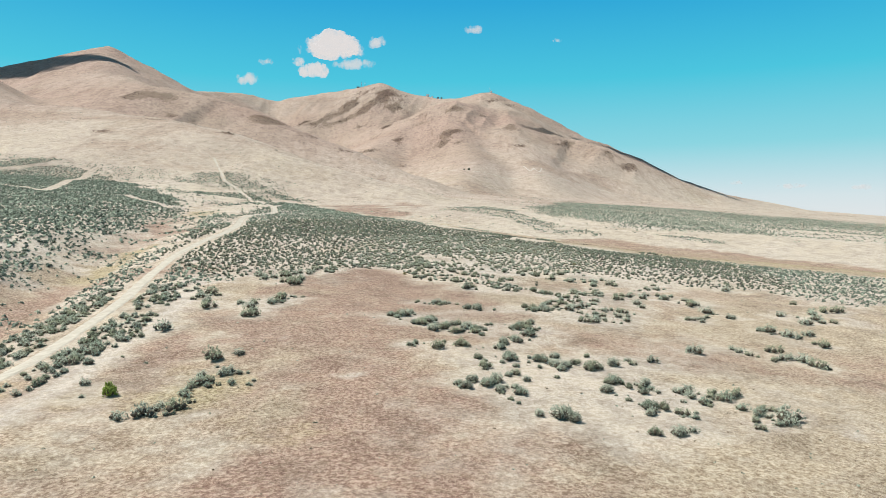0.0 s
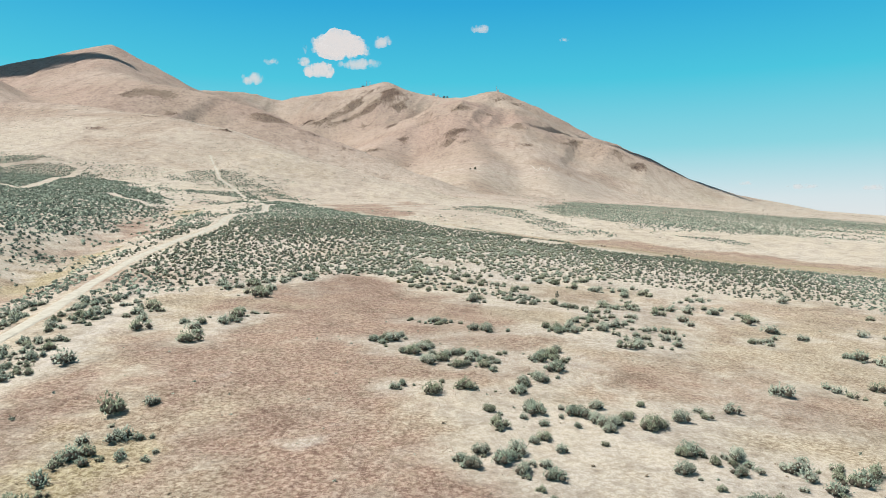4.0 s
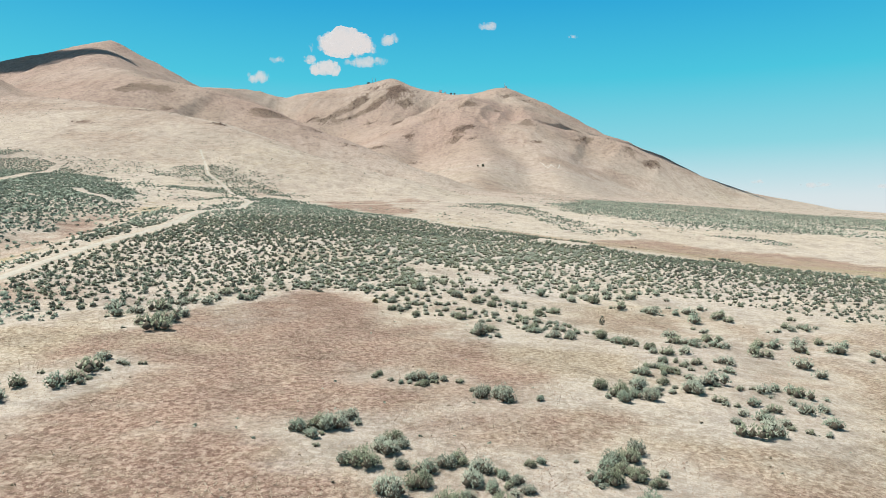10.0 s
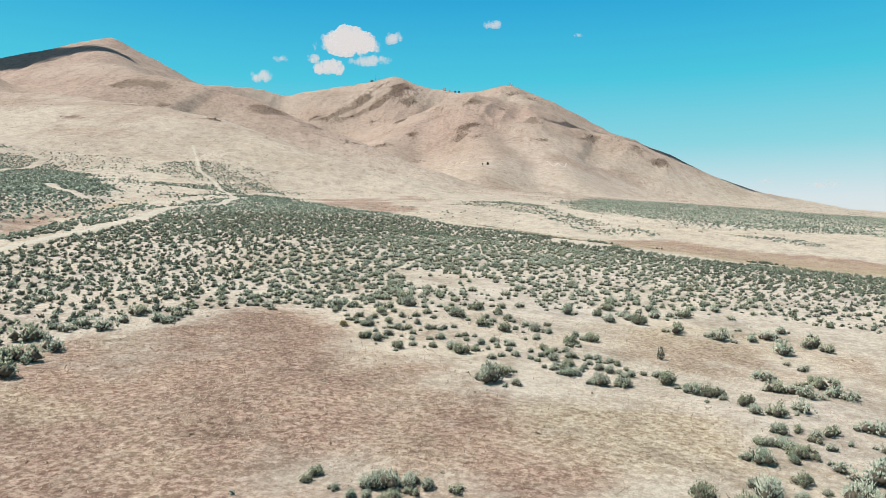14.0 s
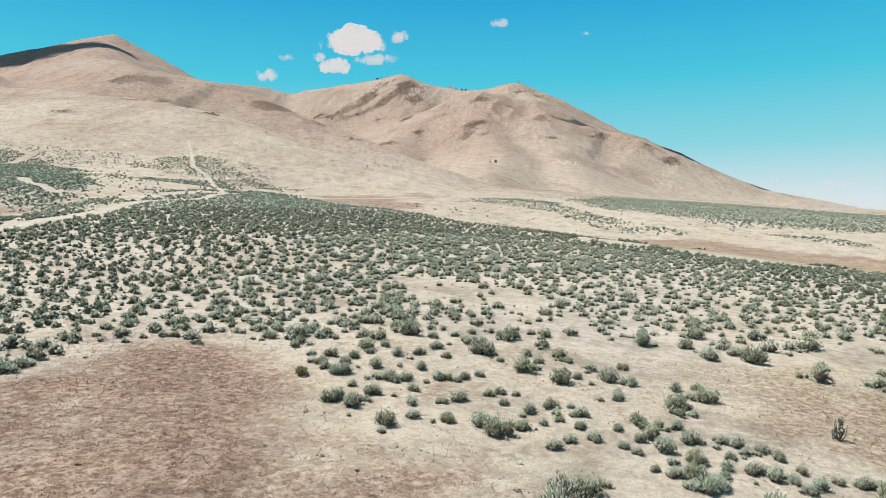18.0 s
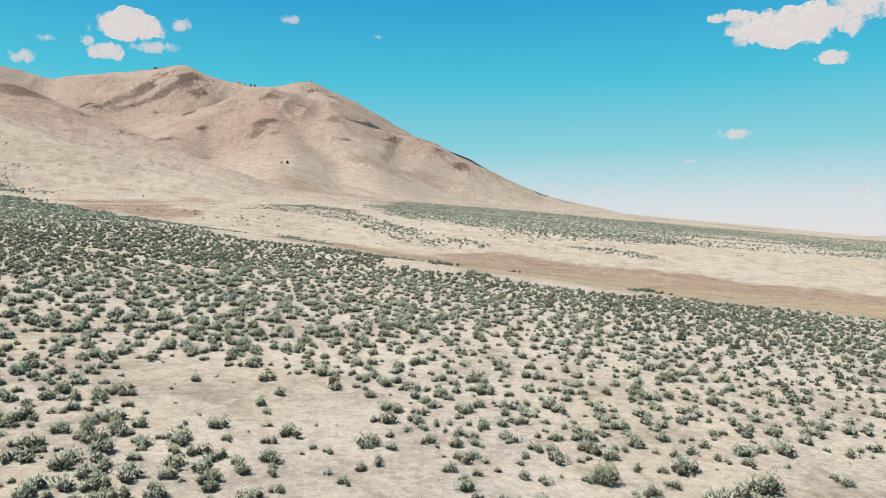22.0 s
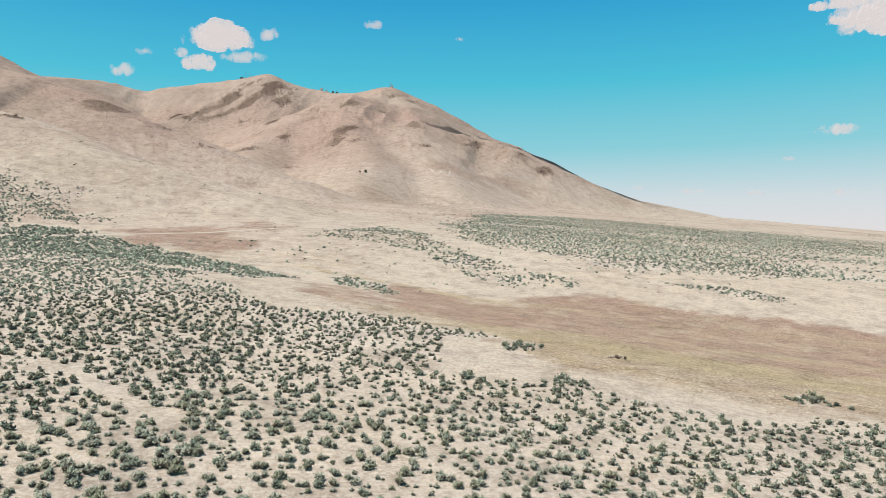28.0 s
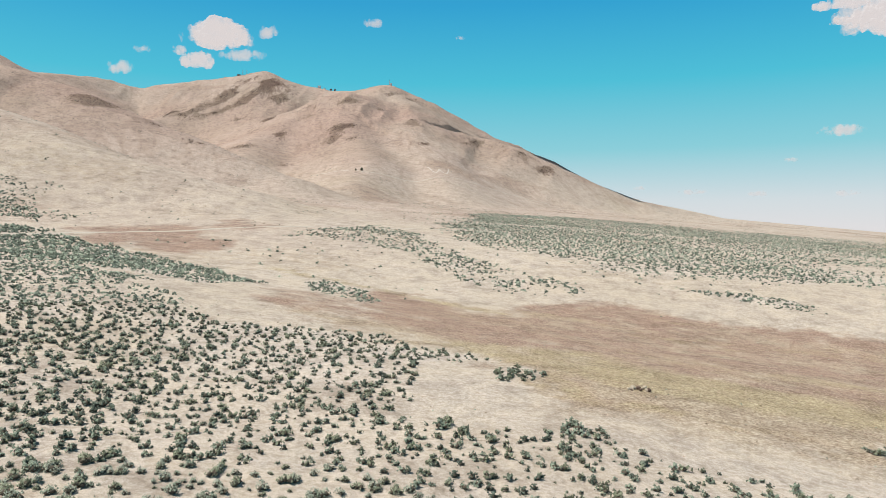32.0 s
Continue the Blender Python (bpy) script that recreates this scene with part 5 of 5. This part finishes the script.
# a yellow-green bush by the track, olive bushes, grey dead ones
bush = thing("rabbitbrush", -24.6, 52.1, "bright yellow-green rabbitbrush with a dark foot", "bush", 0.3, 1.75)
part("foliage", sprig_mesh("foliage", 610, 230, 1.25, 0.95, 0.055, 0.24, RABBIT, 5, 0.5, 4), bush)
part("woody_base", stem_mesh("woody_base", 611, 8, 0.9, 0.6, WOOD_AND_SHADE), bush)
OLIVE = leaf_material("olive_leaves", (0.15, 0.125, 0.06), (0.34, 0.29, 0.16))
olive = sprig_mesh("foliage", 620, 150, 1.2, 0.85, 0.045, 0.30, OLIVE, 4)
for px, py, s in ((-6.3, 113.4, 1.0), (5.3, 139.8, 1.2), (26, 141, 1.0)):
    bush = thing("greasewood", px, py, "olive-brown half-dry shrub among sagebrush", "bush", px, s, "olive shrubs")
    part("foliage", olive, bush)
    part("woody_base", STEMS[0], bush)
grey = sprig_mesh("foliage", 630, 90, 1.2, 0.35, 0.045, 0.25, SAGE_GREY, 5, 0.2)
for px, py, s in ((-25.3, 60.2, 0.8), (-8.5, 46.7, 0.5), (-12.2, 117.3, 1.1)):
    bush = thing("dead_sagebrush", px, py, "low grey dying sagebrush on dry grass", "bush", px, s, "dead sagebrush")
    part("foliage", grey, bush)
    part("woody_base", STEMS[1], bush)
snag = thing("dead_shrub", 14.5, 110.4, "dark half-dead shrub standing upright in the sand", "shrub", 0.4, 1.3)
part("woody_base", stem_mesh("woody_base", 640, 7, 0.7, 0.8, WOOD_AND_SHADE), snag)
part("foliage", sprig_mesh("foliage", 641, 70, 0.75, 1.15, 0.045, 0.24, SAGE_FAR, 4, 0.5, 0, False), snag)
pile = thing("stone_pile", 41.5, 211.0, "low heap of pale and dark stones in the grass", "stone pile")
PALE = plain("pale_stone", (0.42, 0.35, 0.27), 0.9, 0, 0.3, 1.5)
stone = [mesh_of("stone", lump(650 + k, 2, 0.35), PALE if k % 3 else STONE, True) for k in range(4)]
for k in range(12):
    ob = part("stone", stone[k % 4], pile)
    ob.matrix_basis = Matrix.LocRotScale((rng.uniform(-1.6, 1.6), rng.uniform(-0.7, 0.7), rng.uniform(0.02, 0.2)), Euler((k, k * 2, k * 3)), Vector((1, 0.8, 0.6)) * rng.uniform(0.4, 1.0))

# ---- on the mountain ----
def juniper(px, py, size):
    tree = thing("juniper_tree", px, py, "round dark green juniper tree alone on the bare slope", "tree", px, size, "junipers by the mountain track")
    part("crown", sprig_mesh("crown", 700, 260, 5.6, 4.6, 0.34, 1.2, JUNIPER, 6, 0.3), tree)
    part("trunk", stem_mesh("trunk", 701, 5, 3.0, 3.2, WOOD_AND_SHADE), tree)


juniper(29.3, 825, 1.05)
juniper(23.6, 826, 0.65)


def bar(bm, a, b, w):
    """A straight square bar from a to b."""
    a, b = Vector(a), Vector(b)
    m = Matrix.Translation((a + b) / 2) @ (b - a).to_track_quat("Z", "Y").to_matrix().to_4x4() @ Matrix.Diagonal((w, w, (b - a).length, 1))
    bmesh.ops.create_cube(bm, size=1, matrix=m)


def mast(px, py, tall):
    ob = thing("radio_mast", px, py, "slim grey lattice radio mast on the summit", "radio mast", 0, 1, "masts on the summits", 0.3)
    for k in range(3):
        bm = bmesh.new()
        c, s = math.cos(2.094 * k), math.sin(2.094 * k)
        bar(bm, (c * 1.1, s * 1.1, 0), (c * 0.4, s * 0.4, tall), 0.35)
        part("leg", mesh_of("leg", bm, STEEL), ob)
    for k in range(1, 7):
        bm = bmesh.new()
        h = tall * k / 6.5
        w = 1.1 - 0.7 * k / 6.5
        for q in range(3):
            a, b = 2.094 * q, 2.094 * (q + 1)
            bar(bm, (math.cos(a) * w, math.sin(a) * w, h), (math.cos(b) * w, math.sin(b) * w, h - 1.2), 0.2)
        part("bracing", mesh_of("bracing", bm, STEEL), ob)
    bm = bmesh.new()
    bmesh.ops.create_cone(bm, cap_ends=True, segments=16, radius1=1.0, radius2=0.3, depth=0.6, matrix=Matrix.Translation((0, -0.8, tall * 0.7)) @ Euler((1.57, 0, 0)).to_matrix().to_4x4())
    part("dish", mesh_of("dish", bm, PAINT), ob)


def hut(px, py, wide, tall, mat, label):
    ob = thing("equipment_hut", px, py, label, "hut", 0, 1, "huts on the summits", 0.3)
    bm = bmesh.new()
    bmesh.ops.create_cube(bm, size=1, matrix=Matrix.Translation((0, 0, tall / 2)) @ Matrix.Diagonal((wide, wide * 0.7, tall, 1)))
    part("wall", mesh_of("wall", bm, mat), ob)
    bm = bmesh.new()
    bmesh.ops.create_cube(bm, size=1, matrix=Matrix.Translation((0, 0, tall + 0.15)) @ Matrix.Diagonal((wide + 0.6, wide * 0.7 + 0.6, 0.3, 1)))
    part("roof", mesh_of("roof", bm, PAINT if mat == PAINT else STEEL), ob)
    bm = bmesh.new()
    bmesh.ops.create_cube(bm, size=1, matrix=Matrix.Translation((wide * 0.2, -wide * 0.35 - 0.05, 1.1)) @ Matrix.Diagonal((1.0, 0.1, 2.1, 1)))
    part("door", mesh_of("door", bm, STEEL), ob)


mast(-170.9, 1480.2, 16)
mast(-164, 1482, 12)
hut(-178, 1481, 8, 3.4, STONE, "dark low equipment hut beside radio masts")
hut(-33.5, 1477.6, 9, 6.0, PAINT, "white equipment hut on the mountain saddle")
hut(-24, 1471, 5, 4.0, PAINT, "small white hut on the mountain saddle")
hut(-12, 1466, 5, 4.5, STONE, "dark square hut on the mountain saddle")
hut(-5, 1465, 5, 4.5, STONE, "dark square hut on the mountain saddle")
hut(94, 1416.5, 6, 5.0, PAINT, "white hut beneath a mast on the summit")
mast(91.5, 1417.5, 15)

letter = tagged(new("hillside_letter"), "large white letter W laid in whitewashed stones on the slope", "hillside letter")
W_TOPS = [(104, 932), (110, 902), (116, 922), (121, 900), (128, 930)]
for p, q in zip(W_TOPS, W_TOPS[1:]):
    ribbon("stroke", [p, q], 0.8, WHITE, 0.35).parent = letter
tagged(ribbon("stone_ring", [(124 + 15 * math.cos(a / 12 * 6.283), 852 + 18 * math.sin(a / 12 * 6.283)) for a in range(13)], 0.7, PALE, 0.2), "pale ring of stones laid on the mountain slope", "stone ring")
PASS_ROAD = [(-20, 890), (30, 818), (78, 850), (125, 880), (172, 925), (215, 950), (250, 950)]
tagged(ribbon("mountain_track", PASS_ROAD, 1.0, ROADSAND, 0.1), "thin pale track along the foot of the mountain", "track", kind="structure")

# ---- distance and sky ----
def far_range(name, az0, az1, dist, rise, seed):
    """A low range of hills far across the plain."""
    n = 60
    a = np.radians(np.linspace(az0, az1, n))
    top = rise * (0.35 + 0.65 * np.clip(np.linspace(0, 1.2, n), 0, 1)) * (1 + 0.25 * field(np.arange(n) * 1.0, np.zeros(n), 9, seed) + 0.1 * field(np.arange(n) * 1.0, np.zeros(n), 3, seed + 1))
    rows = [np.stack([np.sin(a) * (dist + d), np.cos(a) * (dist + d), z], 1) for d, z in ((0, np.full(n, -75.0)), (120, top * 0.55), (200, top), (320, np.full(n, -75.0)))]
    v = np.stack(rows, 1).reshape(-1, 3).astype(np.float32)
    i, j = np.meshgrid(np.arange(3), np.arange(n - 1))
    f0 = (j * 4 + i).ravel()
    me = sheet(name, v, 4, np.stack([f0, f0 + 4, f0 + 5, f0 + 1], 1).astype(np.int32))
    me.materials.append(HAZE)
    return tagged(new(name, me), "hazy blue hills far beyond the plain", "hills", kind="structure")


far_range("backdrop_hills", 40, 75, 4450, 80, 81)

def cloud(label, az, el, w, h, seed, thin=1.0, dist=4300.0, ragged=0.55):
    """A cumulus cloud: a billowing body, w by h degrees wide and high, with torn edges and a flatter base."""
    W, H = dist * radians(w) * 0.9, dist * radians(h) * 0.9
    n = int(min(max(w * 24, 26), 200))
    m = int(min(max(h * 24, 20), 80))
    u, v = np.meshgrid(np.linspace(-1.25, 1.25, n), np.linspace(-1.25, 1.25, m))
    s = seed * 37.0
    px, py = u * W / 2 + s, v * H / 2 + s
    big, mid, small = H * 0.55, H * 0.24, H * 0.09
    torn = 0.55 * field(px, py, big, 90) + 0.32 * field(px, py, mid, 91) + 0.20 * field(px, py, small, 92) + 0.12 * field(px, py, small * 0.42, 93)
    heap = 1 - (np.abs(u) ** 2.2 + np.abs(np.where(v < 0, v * 1.25, v)) ** 2.2)
    body = heap + ragged * torn * 1.6
    thick = np.clip(body * (1.9 if thin > 0.75 else 0.9), 0, 1) ** 1.2 * min(thin, 1)
    bulge = np.sqrt(np.clip(body, 0, 1)) * H * 0.42 * (1 + 0.35 * torn)
    side = np.array([math.cos(radians(az)), -math.sin(radians(az)), 0])
    away = np.array([math.sin(radians(az)), math.cos(radians(az)), 0])
    mid_at = (away * math.cos(radians(el)) + np.array([0, 0, math.sin(radians(el))])) * dist
    vs, fs = [], []
    i, j = np.meshgrid(np.arange(n - 1), np.arange(m - 1))
    f0 = (j * n + i).ravel()
    keep = (thick.ravel()[f0] + thick.ravel()[f0 + 1] + thick.ravel()[f0 + n] + thick.ravel()[f0 + n + 1]) > 0
    for sign in (-1, 1):
        p = mid_at + side * (u * W / 2)[..., None] + np.array([0, 0, 1]) * (v * H / 2)[..., None] + away * (sign * bulge)[..., None]
        q = np.stack([f0, f0 + 1, f0 + n + 1, f0 + n], 1)[keep]
        vs.append(p.reshape(-1, 3))
        fs.append((q if sign < 0 else q[:, ::-1]) + (n * m if sign > 0 else 0))
    me = sheet("cloud", np.concatenate(vs).astype(np.float32), 4, np.concatenate(fs).astype(np.int32))
    me.polygons.foreach_set("use_smooth", np.ones(len(me.polygons), bool))
    me.attributes.new("thick", "FLOAT", "POINT").data.foreach_set("value", np.tile(thick.ravel(), 2).astype(np.float32))
    me.materials.append(CLOUD)
    return tagged(new("cloud", me), label, "cloud", "clouds")


cloud("bright white heaped cumulus cloud above the mountain", -8.8, 14.8, 4.9, 2.5, 1, 1.0, 4300.0, 0.62)
cloud("thin white cloud scraps below the large cumulus", -10.3, 13.0, 2.5, 1.2, 2, 0.8, 4250, 0.8)
cloud("thin white cloud scrap below the large cumulus", -7.2, 13.6, 3.2, 0.9, 3, 0.55, 4250, 0.9)
cloud("thin white cloud scrap beside the large cumulus", -5.4, 15.3, 1.4, 1.0, 4, 0.6, 4250, 0.9)
cloud("small white cloud puff beside the cumulus", -11.6, 13.7, 1.0, 0.8, 15, 0.7, 4260, 0.8)
cloud("small white cloud scrap beside the cumulus", -15.5, 12.2, 1.7, 1.1, 5, 0.6, 4280, 0.9)
cloud("small white cloud puff beside the cumulus", -14.0, 13.5, 1.2, 0.7, 6, 0.6, 4280, 0.7)
cloud("long white cumulus bank high over the plain", 39.2, 14.6, 8.6, 3.0, 7, 1.0, 4300, 0.6)
cloud("large white cumulus bank high over the plain", 47.0, 16.2, 11.5, 3.8, 8, 1.0, 4330, 0.6)
cloud("white cloud streak at the edge of the bank", 35.2, 15.8, 4.0, 1.0, 9, 0.9, 4290, 0.7)
cloud("white cloud streak below the bank", 36.0, 14.7, 3.0, 0.8, 10, 0.9, 4290, 0.7)
cloud("white cloud scrap under the bank", 41.8, 12.4, 2.8, 1.1, 11, 0.9)
cloud("long thin white cloud under the bank", 48.6, 10.0, 4.4, 0.7, 16, 0.5, 4300, 0.8)
cloud("thin white cloud scrap over the plain", 35.5, 7.7, 2.7, 0.9, 12, 0.6, 4300, 0.8)
cloud("tiny white cloud scrap in the blue", 2.3, 16.3, 1.6, 0.7, 13, 0.5, 4300, 0.8)
cloud("tiny white cloud scrap in the blue", 9.0, 15.3, 0.7, 0.35, 14, 0.4, 4300, 0.8)
for k, (az, el, w, h) in enumerate(((26.1, 3.8, 1.9, 0.5), (30.4, 3.6, 1.4, 0.5), (35.9, 3.5, 1.5, 0.55), (43.5, 3.45, 2.8, 0.65), (22.4, 4.15, 1.0, 0.4), (32.5, 5.9, 0.9, 0.4))):
    cloud("faint pale cloud low over the horizon", az, el, w, h, 20 + k, 0.4, 4400, 0.6)


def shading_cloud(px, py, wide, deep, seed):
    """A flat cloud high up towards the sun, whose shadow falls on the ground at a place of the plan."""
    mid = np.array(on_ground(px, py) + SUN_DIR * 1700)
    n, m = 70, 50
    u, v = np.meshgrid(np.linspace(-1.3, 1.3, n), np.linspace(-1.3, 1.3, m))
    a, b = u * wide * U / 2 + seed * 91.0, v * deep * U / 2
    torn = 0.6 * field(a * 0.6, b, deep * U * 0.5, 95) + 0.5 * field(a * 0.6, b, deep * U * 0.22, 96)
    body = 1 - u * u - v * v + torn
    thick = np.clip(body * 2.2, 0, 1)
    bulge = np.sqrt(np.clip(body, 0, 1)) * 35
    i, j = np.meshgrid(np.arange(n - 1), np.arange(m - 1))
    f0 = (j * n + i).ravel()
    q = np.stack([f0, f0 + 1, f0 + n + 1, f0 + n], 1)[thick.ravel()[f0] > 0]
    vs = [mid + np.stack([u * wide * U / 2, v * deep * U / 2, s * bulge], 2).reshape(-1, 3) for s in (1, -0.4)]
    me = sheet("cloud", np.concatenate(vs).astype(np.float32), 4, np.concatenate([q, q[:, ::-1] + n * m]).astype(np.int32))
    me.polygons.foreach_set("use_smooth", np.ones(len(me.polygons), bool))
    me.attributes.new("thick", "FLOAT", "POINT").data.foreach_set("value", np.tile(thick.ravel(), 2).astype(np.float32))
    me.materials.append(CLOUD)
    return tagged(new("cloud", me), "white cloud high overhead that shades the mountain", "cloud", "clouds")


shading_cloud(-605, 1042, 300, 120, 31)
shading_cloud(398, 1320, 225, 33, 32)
